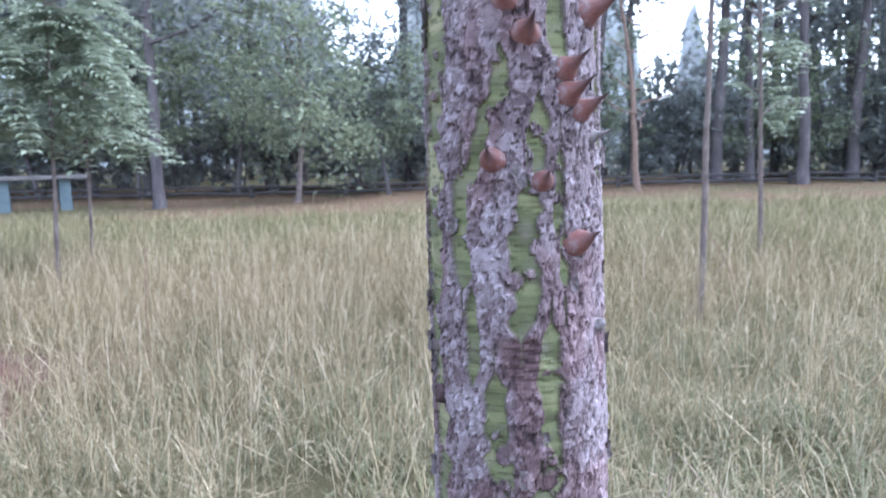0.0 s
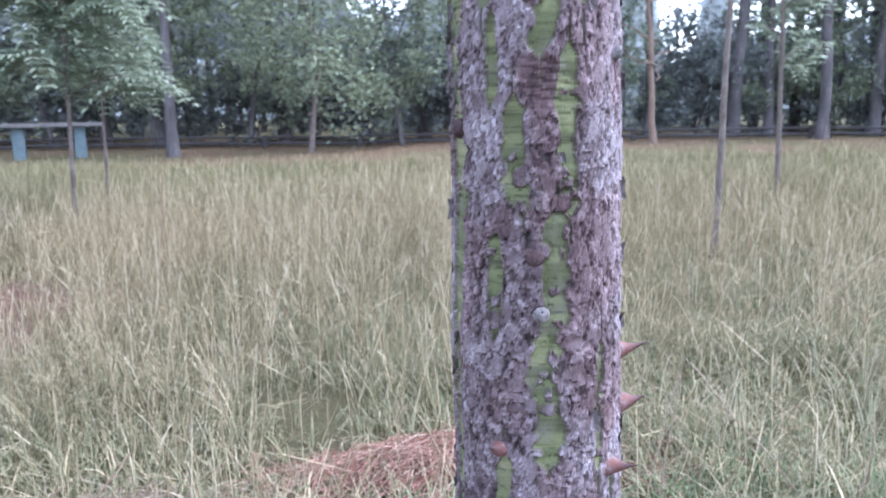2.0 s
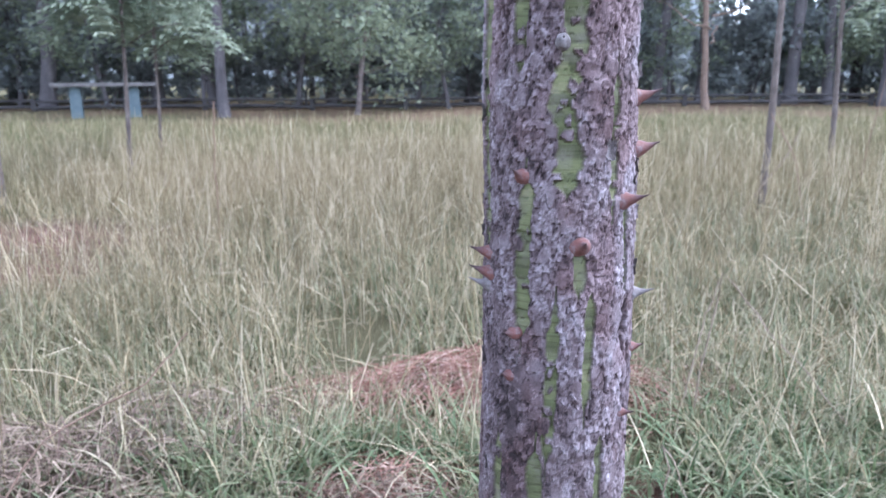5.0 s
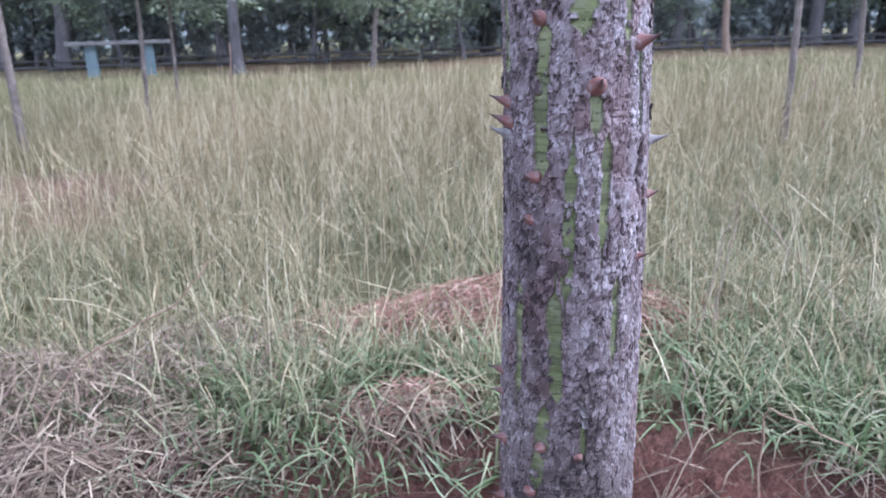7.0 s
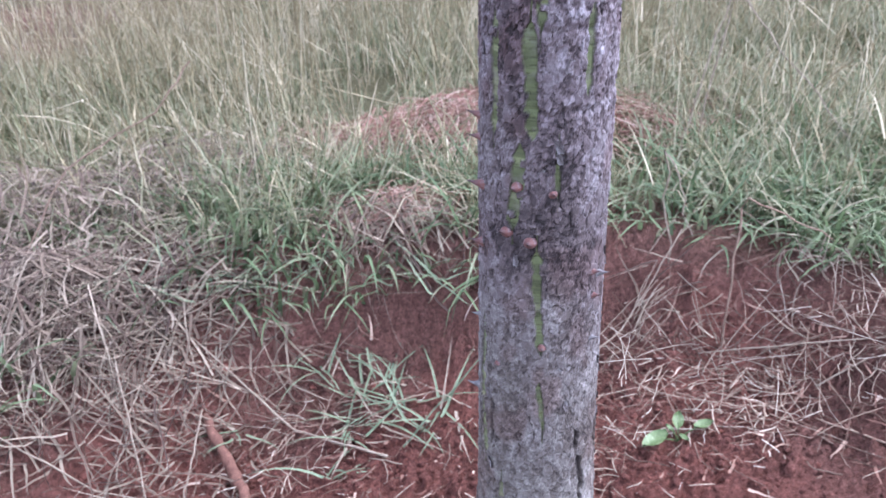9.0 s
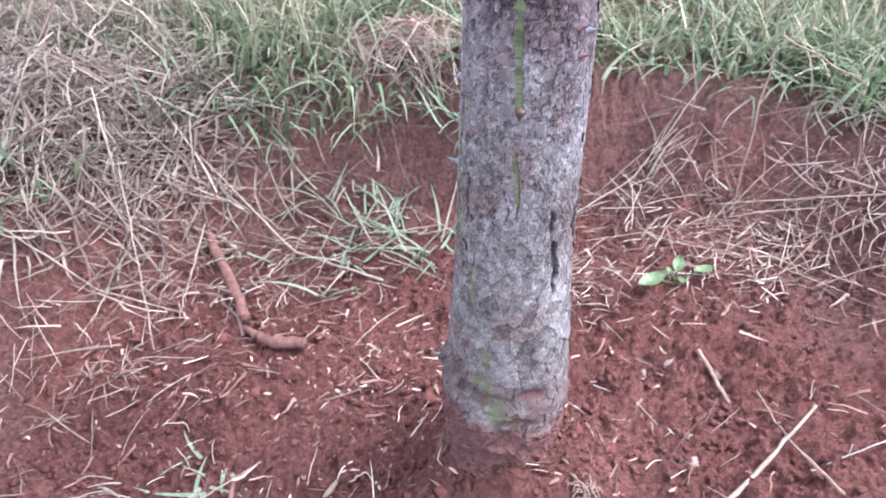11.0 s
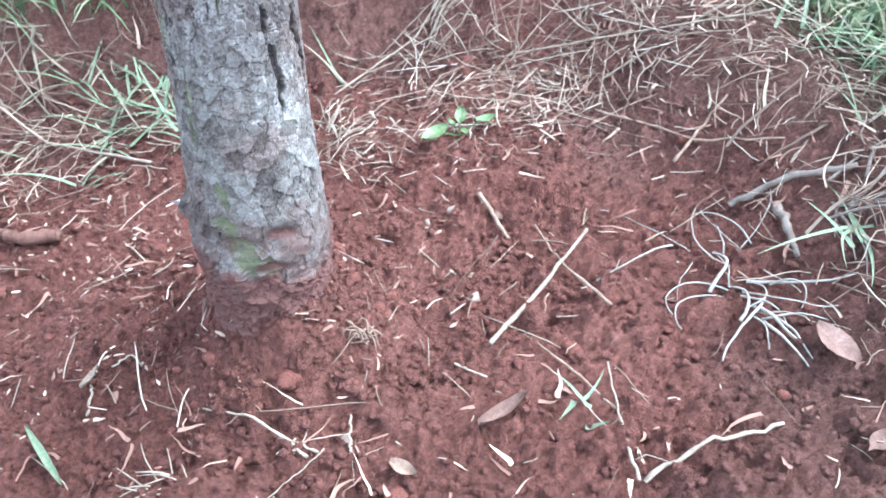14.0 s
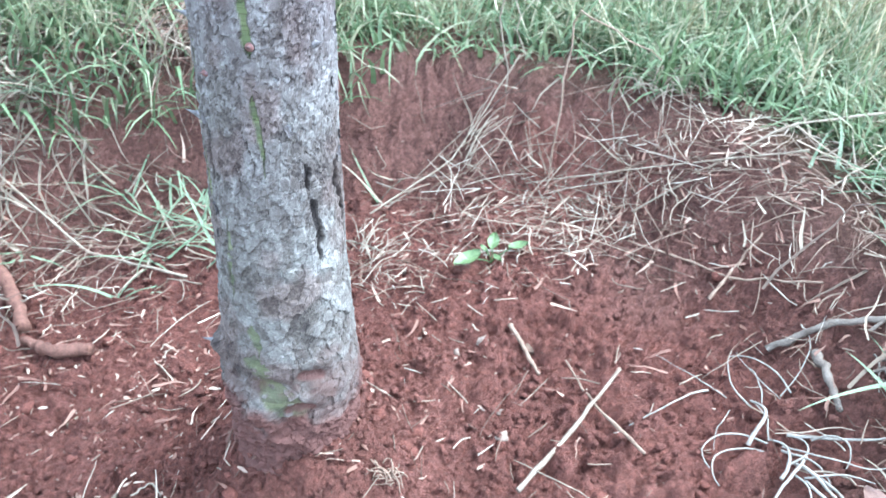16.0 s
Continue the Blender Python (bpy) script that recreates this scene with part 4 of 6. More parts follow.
def lying(n, cx, cy, sx, sy, lo, hi, rad, pile=0.0, tilt=0.10, angle=None, spread=3.2, wig=0.08):
    """Straws, some kinked, that lie on the soil or on one another: paths and radii."""
    x, y = rng.normal(cx, sx, n), rng.normal(cy, sy, n)
    h = rng.uniform(0, 2 * math.pi, n) if angle is None else rng.normal(angle, spread, n)
    gx = (ground_z(x + 0.02, y) - ground_z(x - 0.02, y)) / 0.04
    gy = (ground_z(x, y + 0.02) - ground_z(x, y - 0.02)) / 0.04
    along = np.arctan2(gy, gx) + math.pi / 2 + rng.normal(0, 0.55, n)
    h = np.where((np.hypot(gx, gy) > 0.35) & (rng.random(n) < 0.8), along, h)
    L = lo + (hi - lo) * rng.random(n) ** 1.8
    s = np.linspace(-0.5, 0.5, 7)
    turn = np.cumsum(rng.normal(0, wig, (n, 6)), axis=1)
    kink = rng.integers(1, 6, n)
    turn += np.where(np.arange(6)[None] >= kink[:, None], np.where(rng.random(n) < 0.15, rng.normal(0, 0.6, n), 0)[:, None], 0)
    d = h[:, None] + turn
    px = np.concatenate([np.zeros((n, 1)), np.cumsum(np.cos(d), 1)], 1) * (L / 6)[:, None]
    py = np.concatenate([np.zeros((n, 1)), np.cumsum(np.sin(d), 1)], 1) * (L / 6)[:, None]
    px += (x - px[:, 3])[:, None]
    py += (y - py[:, 3])[:, None]
    heap = pile * np.exp(-((px - cx) / (1.3 * sx + 1e-6)) ** 2 - ((py - cy) / (1.3 * sy + 1e-6)) ** 2)
    soil = ground_z(px, py)
    low = soil[:, :1] + (soil[:, -1:] - soil[:, :1]) * (s[None] + 0.5)
    low = low + 0.75 * np.max(soil - low, axis=1, keepdims=True) + 0.010
    slope = rng.normal(0, tilt, (n, 1))
    pz = low + heap * rng.random((n, 1)) + L[:, None] * (s[None] * slope + 0.5 * np.abs(slope)) + rng.uniform(0, 0.007, (n, 1))
    p = np.stack([px, py, pz], -1)
    return p, 0.78 * rad * rng.uniform(0.5, 1.6, n)[:, None] * np.array([0.8, 1, 1, 1, 1, 0.9, 0.5])


def litter():
    def heaps(name, label, material, specs):
        parts = []
        for sp in specs:
            parts.append(tubes(*lying(*sp[:8], **sp[8]), 3))
        v, f = join(parts)
        tagged(put(name, mesh_of(name, v, f, material, True)), label, "straw", kind="stuff")

    heaps("straw_litter", "thin pale straws strewn over the red soil", STRAW, [
        (420, 0.1, 0.6, 0.45, 0.36, 0.006, 0.035, 0.0007, {"tilt": 0.05, "wig": 0.12}),
        (170, 0.1, 0.6, 0.42, 0.34, 0.02, 0.08, 0.0009, {"tilt": 0.05}),
        (30, 0.15, 0.5, 0.4, 0.3, 0.06, 0.14, 0.0010, {"tilt": 0.04}),
        (200, 0.57, 1.05, 0.19, 0.08, 0.02, 0.17, 0.0009, {"pile": 0.02, "tilt": 0.05, "angle": 0.1, "spread": 0.8}),
        (85, 0.42, 1.16, 0.11, 0.05, 0.03, 0.15, 0.0010, {"pile": 0.02}),
        (60, 0.21, 0.90, 0.045, 0.04, 0.02, 0.10, 0.0009, {"pile": 0.03, "wig": 0.15}),
        (110, -0.66, 0.95, 0.16, 0.18, 0.02, 0.10, 0.0010, {"pile": 0.03, "tilt": 0.12, "wig": 0.12}),
        (80, -0.64, 0.70, 0.13, 0.14, 0.03, 0.12, 0.0010, {"pile": 0.02}),
        (120, 0.80, 0.55, 0.09, 0.26, 0.02, 0.10, 0.0009, {"pile": 0.02, "tilt": 0.08, "wig": 0.15}),
        (90, 0.80, 0.95, 0.12, 0.1, 0.02, 0.13, 0.0009, {"pile": 0.02, "tilt": 0.06}),
        (90, 0.0, 0.15, 0.5, 0.3, 0.02, 0.10, 0.0009, {"tilt": 0.05}),
        (300, 0.63, 1.02, 0.19, 0.07, 0.012, 0.08, 0.0012, {"pile": 0.02, "tilt": 0.08, "wig": 0.3}),
        (150, 0.85, 0.62, 0.08, 0.20, 0.012, 0.08, 0.0012, {"pile": 0.015, "tilt": 0.08, "wig": 0.3}),
        (120, 0.45, 0.95, 0.16, 0.08, 0.012, 0.07, 0.0011, {"tilt": 0.06, "wig": 0.25}),
        (190, -0.40, 1.08, 0.16, 0.09, 0.02, 0.13, 0.0011, {"pile": 0.02, "tilt": 0.10, "wig": 0.25}),
        (140, -0.30, 0.92, 0.20, 0.14, 0.012, 0.07, 0.0011, {"tilt": 0.06, "wig": 0.25}),
    ])
    bits = []
    for n, cx, cy, sx, sy in ((150, -0.08, 0.75, 0.30, 0.2), (150, 0.62, 1.03, 0.2, 0.09), (90, -0.62, 0.82, 0.15, 0.2), (80, 0.82, 0.6, 0.08, 0.25), (70, 0.1, 0.3, 0.3, 0.1)):
        p, r = lying(n, cx, cy, sx, sy, 0.012, 0.06, 0.001, 0.0, 0.06, wig=0.22)
        d = p[:, -1] - p[:, 0]
        bits.append(blades(p, 0.0018 + 0.005 * rng.random(n) ** 2, np.arctan2(d[:, 1], d[:, 0])))
    tagged(put("dry_leaf_bits", mesh_of("dry_leaf_bits", *join(bits), CHIP, True)), "torn bits of dry grass leaf on the soil", "straw", kind="stuff")
    parts = []
    for n, cx, cy, sx, sy, pile in ((2000, -0.82, 1.13, 0.15, 0.12, 0.12), (420, -0.94, 0.85, 0.10, 0.20, 0.07), (240, -0.58, 1.24, 0.12, 0.06, 0.06), (200, -0.14, 1.40, 0.12, 0.05, 0.06), (60, 0.66, 1.22, 0.2, 0.06, 0.03),
                                    (90, 0.92, 0.70, 0.07, 0.26, 0.03), (1500, -1.05, 1.48, 0.26, 0.17, 0.18), (800, -0.70, 1.68, 0.25, 0.16, 0.16), (900, -2.35, 4.0, 0.5, 0.35, 0.10)):
        p, r = lying(n, cx, cy, sx, sy, 0.04, 0.20, 0.001, pile, 0.18, wig=0.2)
        d = p[:, -1] - p[:, 0]
        parts.append(blades(p, rng.uniform(0.0018, 0.0060, n), np.arctan2(d[:, 1], d[:, 0])))
    tagged(put("dead_grass_mat", mesh_of("dead_grass_mat", *join(parts), MATTED, True)), "matted dead grass leaves on the pit's banks", "grass", kind="stuff")
    heaps("mulch_heap", "heap of cut reddish-brown dry grass beside the pit", MULCH, [
        (1700, 0.13, 1.97, 0.31, 0.10, 0.05, 0.26, 0.0013, {"pile": 0.15, "tilt": 0.15, "wig": 0.12}),
        (210, -0.15, 1.47, 0.11, 0.07, 0.05, 0.20, 0.0013, {"pile": 0.06, "tilt": 0.15, "wig": 0.2}),
    ])


def crumbs():
    """Rounded loose crumbs of soil, and pale chips of plant among them."""
    bm = bmesh.new()
    bmesh.ops.create_icosphere(bm, subdivisions=1, radius=1)
    ico_v = np.array([v.co[:] for v in bm.verts])
    ico_f = np.array([[v.index for v in f.verts] for f in bm.faces])
    bm.free()
    for name, label, mat_, n, lo, hi, flat in (("soil_crumbs", "loose crumbs of red soil", SOIL, 21000, 0.0013, 0.0075, (1, 0.85, 0.75)),
                                               ("plant_chips", "small pale chips of dry plant on the soil", CHIP, 1900, 0.0006, 0.0034, (3.0, 0.8, 0.4))):
        x, y = rng.uniform(-0.85, 1.0, n * 2), rng.uniform(0.12, 1.3, n * 2)
        close = rng.random(n * 2) < 0.12
        a, d = rng.uniform(0, 2 * math.pi, n * 2), np.abs(rng.normal(0.06, 0.10, n * 2)) + 0.05
        x, y = np.where(close, AX + d * np.cos(a), x), np.where(close, AY + d * np.sin(a), y)
        if mat_ is CHIP:
            most = rng.random(n * 2) < 0.6
            x, y = np.where(most, rng.normal(-0.12, 0.24, n * 2), x), np.where(most, rng.normal(0.72, 0.17, n * 2), y)
        ok = (pit_r(x, y) < 0.97) & (rng.random(n * 2) < 0.25 + 1.2 * fbm(x * 9, y * 9, 181, 2))
        x, y = x[ok][:n], y[ok][:n]
        k = len(x)
        size = lo + (hi - lo) * rng.random(k) ** 4.0
        a = rng.uniform(0, 2 * math.pi, k)
        v = ico_v[None] * np.array(flat) * size[:, None, None] * (1 + 0.7 * (rng.random((k, len(ico_v), 1)) - 0.5))
        c, s = np.cos(a)[:, None], np.sin(a)[:, None]
        v = np.stack([v[..., 0] * c - v[..., 1] * s, v[..., 0] * s + v[..., 1] * c, v[..., 2]], -1)
        v += np.stack([x, y, ground_z(x, y, True) + size * 0.25], -1)[:, None]
        f = (ico_f[None] + len(ico_v) * np.arange(k)[:, None, None]).reshape(-1, 3)
        v = v.reshape(-1, 3)
        me = mesh_of(name, v, f, mat_, mat_ is SOIL)
        if mat_ is SOIL:
            soil_zones(me, v[:, 0], v[:, 1])
        tagged(put(name, me), label, "soil" if mat_ is SOIL else "debris", kind="stuff")


green_grass()
dry_grass()
far_grass()
litter()
crumbs()


# ---- table, fence, saplings ----
def box_mesh(name, sx, sy, sz, material, bevel=0.02, taper=1.0, seed=1):
    bm = bmesh.new()
    bmesh.ops.create_cube(bm, size=1)
    for v in bm.verts:
        k = taper if v.co.z > 0 else 1.0
        v.co = Vector((v.co.x * sx * k, v.co.y * sy * k, v.co.z * sz))
    bmesh.ops.bevel(bm, geom=bm.edges[:], offset=bevel, segments=2, affect="EDGES")
    for v in bm.verts:
        v.co += Vector(noise.noise_vector(v.co * 5 + Vector((seed, 0, 0)))) * bevel * 0.25
    me = bpy.data.meshes.new(name)
    bm.to_mesh(me)
    bm.free()
    me.materials.append(material)
    return me


def stone_table(x, y, turn):
    t = new("stone_table")
    g = float(ground_z(x, y))
    t.matrix_basis = pose(x, y, g, 0, 0, turn)
    tagged(t, "concrete slab table on two pale blue pillars on bare earth", "table")
    top = put("tabletop", box_mesh("tabletop", 2.02, 0.7, 0.075, CONCRETE, 0.015), t, "grey concrete slab")
    top.location = (0, 0, 0.68)
    leg = box_mesh("pillar", 0.235, 0.42, 0.70, BLUE, 0.02, 0.9)
    for dx in (-0.57, 0.53):
        p = put("pillar", leg, t, "pale blue painted pillar")
        p.location = (dx, 0, 0.30)


def low_fence():
    f = tagged(new("low_fence"), "low weathered rail fence along the edge of the woods", "fence", kind="structure")
    xs = np.arange(-22, 24, 2.3)
    post = box_mesh("post", 0.12, 0.12, 0.36, RAIL, 0.02, 0.92)
    for k, x in enumerate(xs):
        y = 18.6 + 0.02 * x
        p = put("post", post, f)
        p.location = (x, y, float(ground_z(x, y)) + 0.12)
        p.rotation_euler = (0, 0, 0.2 * math.sin(k * 3))
        if k + 1 < len(xs):
            x2 = xs[k + 1]
            y2 = 18.6 + 0.02 * x2
            for h, r in ((0.25, 0.03), (0.10, 0.04)):
                s = np.linspace(0, 1, 6)
                path = np.stack([x + (x2 - x) * s, y + (y2 - y) * s, float(ground_z(x, y)) * (1 - s) + float(ground_z(x2, y2)) * s + h + 0.02 * np.sin(s * 3 + k)], -1)
                put("rail", mesh_of("rail", *tubes(path[None], np.full((1, 6), r), 8), RAIL, True), f)


def stem(pts, r0, r1, sides=10, wig=0.012, seed=1, m=16):
    """One tapered, slightly crooked stem through the points."""
    g = np.random.default_rng(seed)
    pts = np.array(pts, float)
    s = np.linspace(0, 1, m)
    k = np.linspace(0, 1, len(pts))
    p = np.stack([np.interp(s, k, pts[:, c]) for c in range(3)], -1)
    p[1:, :2] += np.cumsum(g.normal(0, wig * 0.5, (m - 1, 2)), axis=0)
    return p[None], np.linspace(r0, r1, m)[None]


def sapling(x, y, height, lean, r0, crown, seed, label, leaf=0.13, sprays=60, low=0.45):
    """A thin planted tree: a bare stem, twigs, and sprays of paired leaflets."""
    g = np.random.default_rng(seed)
    t = new("sapling")
    t.matrix_basis = pose(x, y, float(ground_z(x, y)) - 0.03)
    tagged(t, label, "tree", "young planted trees")
    P, Rr = stem([(0, 0, 0), (lean[0] * 0.5, lean[1] * 0.5, height * 0.5), (lean[0], lean[1], height)], r0, r0 * 0.35, 10, 0.005, seed)
    put("stem", mesh_of("stem", *tubes(P, Rr, 10), WOOD, True), t)
    top = P[0]
    if crown <= 0:
        return t
    LP, LR = [], []
    for k in range(14):
        j = int(len(top) * (low + (1 - low) * (k + 0.5) / 14))
        h = k * 2.4 + g.uniform(-0.6, 0.6)
        L = crown * g.uniform(0.5, 1.0) * (1.15 - 0.5 * (k / 14))
        s = np.linspace(0, 1, 6)
        LP.append(np.stack([top[j][0] + np.cos(h) * L * s, top[j][1] + np.sin(h) * L * s, top[j][2] + L * (0.75 * s - 0.55 * s ** 2)], -1))
        LR.append(r0 * 0.32 * (1 - 0.8 * s))
    LP = np.array(LP)
    for k in range(14):
        put("twig", mesh_of("twig", *tubes(LP[k:k + 1], np.array(LR)[k:k + 1], 6), WOOD, True), t)
    parts = []
    for k in range(sprays):
        a = LP[g.integers(0, 14)]
        c = a[g.integers(1, 6)] + g.normal(0, 0.05 * crown + 0.02, 3)
        h = g.uniform(0, 2 * math.pi)
        L = leaf * g.uniform(2.0, 3.6)
        s = np.linspace(0.1, 1, 8)
        rach = c + np.stack([np.cos(h) * L * s, np.sin(h) * L * s, L * (0.25 * s - 0.75 * s ** 2)], -1)
        for sd in (-1, 1):
            n = 8
            hh = h + sd * (1.25 - 0.5 * s)
            p = arcs(rach, hh, np.full(n, 1.3), np.full(n, 0.9) + g.normal(0, 0.2, n), leaf * (1 - 0.35 * np.abs(s - 0.45)), 4)
            parts.append(blades(p, np.full(n, leaf * 0.36), hh, lambda q: np.array([0.25, 1.0, 0.85, 0.08])))
    v, f = join(parts)
    put("crown", mesh_of("crown", v, f, LEAF_PALE, True), t)
    return t


stone_table(-7.3, 15.5, 24)
low_fence()
sapling(-2.68, 6.0, 2.45, (0.1, 0.0), 0.021, 0.66, 1, "slender sapling with drooping pale green leaflets", 0.125, 150, 0.46)
sapling(-3.09, 7.7, 2.5, (0.05, 0.0), 0.020, 0.7, 2, "slender sapling with a leafy pale green crown", 0.125, 120, 0.48)
sapling(1.90, 4.6, 3.6, (0.05, 0.0), 0.024, 0.8, 3, "bare crooked sapling stem rising out of tall grass", 0.12, 60, 0.74)
sapling(3.45, 6.9, 3.4, (-0.1, 0.0), 0.027, 0.7, 4, "sapling with a thin pale crown in the meadow", 0.11, 50, 0.40)
sapling(-3.20, 5.1, 3.2, (-0.05, 0.05), 0.032, 0.6, 5, "grey bare sapling stem standing in the meadow", 0.11, 50, 0.72)


# ---- the woods ----
def forest_tree_meshes(seed, height, r0, spread, first, clumps, per, leaf):
    """Trunk with limbs, and a crown of leaves in ragged clumps."""
    g = np.random.default_rng(seed)
    P, Rr = stem([(0, 0, -0.1), (g.normal(0, 0.2), g.normal(0, 0.2), height * 0.5), (g.normal(0, 0.5), g.normal(0, 0.5), height)], r0, r0 * 0.2, 12, 0.05, seed, 20)
    Rr[0, 0] *= 1.35
    LP, LR = limbs(g, first, height * 0.92, 13, spread, r0 * 0.36, 0.45, (0, 0), 0.10)
    trunk = join([tubes(P, Rr, 12), tubes(LP, LR, 6)])
    cent = []
    for k in range(clumps):
        a = LP[g.integers(0, len(LP))]
        c = a[g.integers(2, 7)] + g.normal(0, 0.16 * spread, 3)
        w = spread * g.uniform(0.10, 0.24)
        cent.append(c + g.normal(0, 1, (per, 3)) * w * np.array([1, 1, 0.55]))
    leaves = leaf_quads(np.concatenate(cent), leaf, g, 0.55)
    return mesh_of("trunk", *trunk, None, True), mesh_of("crown", *leaves)


def plant(kind, x, y, size, turn, name, label, bark, leafmat, crown=True):
    t = new(name)
    t.matrix_basis = pose(x, y, float(ground_z(x, y)), 0, 0, turn) @ Matrix.Diagonal((size, size, size, 1))
    tagged(t, label, "tree" if name == "forest_tree" else "shrub", "trees of the wood" if name == "forest_tree" else "shrubs of the wood")
    for me, part_name, m in ((kind[0], "trunk", bark), (kind[1], "crown", leafmat)):
        if part_name == "crown" and not crown:
            continue
        ob = put(part_name, me, t)
        if not me.materials:
            me.materials.append(m)
        elif me.materials[0] != m:
            ob.material_slots[0].link = "OBJECT"
            ob.material_slots[0].material = m
    return t


TALL = [forest_tree_meshes(20 + k, 11, 0.17, 2.6, 2.6, 95, 42, 0.24) for k in range(3)]
HIGH = [forest_tree_meshes(25 + k, 12, 0.17, 2.4, 5.6, 62, 38, 0.24) for k in range(2)]
BUSHY = [forest_tree_meshes(30 + k, 5.0, 0.08, 1.7, 0.8, 105, 44, 0.16) for k in range(3)]
SHRUB = [forest_tree_meshes(40 + k, 2.6, 0.04, 1.2, 0.2, 100, 26, 0.19) for k in range(2)]
tall_label = "tall dark woodland tree with a dense shaded crown"
plant(forest_tree_meshes(19, 11, 0.125, 2.6, 3.2, 120, 42, 0.24), -4.86, 15.5, 0.95, 20, "forest_tree", "tall tree with a thick grey trunk beside the wood", WOOD_DARK, LEAF_DARK)
plant(BUSHY[0], -2.2, 16.2, 0.85, 0, "forest_tree", "small light green tree on a thin pale stem", WOOD, LEAF_MID)
plant(TALL[1], 5.56, 17.0, 0.5, 60, "forest_tree", "young bare tree with a pale orange-brown stem", WOOD_ORANGE, LEAF_MID, False)
for k, (x, y, s) in enumerate([(8.7, 20, 1.0), (5.2, 20.4, 0.9), (10.3, 18.4, 0.85), (9.7, 20, 0.8), (-10.5, 19, 1.1), (-13, 20.5, 1), (-8.4, 21, 1.0), (-6.5, 20, 0.8),
                               (1.2, 19.6, 0.8), (3.2, 21, 1.0), (12.6, 20, 1.0), (15, 21.5, 1.1), (-16, 19, 1.1), (18, 20, 1.0), (0.4, 23, 1.1), (-3.6, 22, 1.1), (13.5, 24, 1.1), (-11, 25, 1.2)]):
    plant(HIGH[k % 2] if k in (0, 1, 2, 3, 8, 9, 10, 14, 15) else TALL[k % 3], x, y, s, 67 * k, "forest_tree", tall_label, WOOD_DARK, LEAF_DARK)
plant(HIGH[0], 6.7, 21.0, 0.8, 130, "forest_tree", tall_label, WOOD_DARK, LEAF_DARK)
plant(BUSHY[1], 5.7, 20.6, 0.75, 200, "forest_tree", "bushy understorey tree with mid-green leaves", WOOD_DARK, LEAF_MID)
for k, (x, y, s) in enumerate([(-4.2, 19.5, 0.95), (-1.0, 19.4, 0.9), (-6.4, 18.9, 0.8), (-9.2, 19.6, 0.9), (4.4, 20.2, 0.7), (10.2, 21, 0.8), (11.9, 21, 0.8), (14.2, 20, 0.9),
                               (-12.4, 21, 1.0), (-15, 21, 1.0), (17, 22, 1.0), (1.8, 21.5, 0.8), (-0.2, 18.2, 0.7)]):
    plant(BUSHY[k % 3], x, y, s, 41 * k, "forest_tree", "bushy understorey tree with mid-green leaves", WOOD_DARK, LEAF_MID if k % 3 != 1 else LEAF_DARK)
for k in range(30):
    x = -19 + 1.3 * k + random.uniform(-0.4, 0.4)
    y = random.uniform(20.5, 24)
    plant(SHRUB[k % 2], x, y, random.uniform(0.7, 1.2), 77 * k, "shrub", "dark shrub under the trees", WOOD_DARK, LEAF_DARK)


def far_woods():
    """The wood behind: ragged foliage and stems, closing the view all round."""
    g = np.random.default_rng(77)
    cent, P, Rr = [], [], []
    for k in range(300):
        az = g.uniform(-1.0, 1.0) if k < 200 else g.uniform(1.0, 2 * math.pi - 1.0)
        d = g.uniform(26, 42)
        x, y = d * math.sin(az), d * math.cos(az)
        top = g.uniform(5, 11) if k < 200 else g.uniform(2, 5)
        if abs(az - 0.342) < 0.075 or abs(az + 0.05) < 0.06:
            top = g.uniform(1.6, 2.8)
        s = np.linspace(0, 1, 6)
        P.append(np.stack([x + g.normal(0, 0.3) * s, y + g.normal(0, 0.3) * s, 0.3 + top * s], -1))
        Rr.append(g.uniform(0.08, 0.2) * (1 - 0.7 * s))
        for q in range(10):
            c = np.array([x, y, 0.3 + (top * g.uniform(0.08, 1.0) if q < 11 else g.uniform(0.1, 2.6))]) + g.normal(0, 1, 3) * np.array([1.1, 1.1, 0.5])
            cent.append(c + g.normal(0, 1, (20, 3)) * np.array([0.8, 0.8, 0.5]))
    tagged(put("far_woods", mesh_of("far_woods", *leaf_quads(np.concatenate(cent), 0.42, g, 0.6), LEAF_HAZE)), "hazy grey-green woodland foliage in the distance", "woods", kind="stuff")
    tagged(put("far_stems", mesh_of("far_stems", *tubes(np.array(P), np.array(Rr), 6), WOOD_DARK, True)), "dark stems of the distant wood", "woods", kind="stuff")


far_woods()


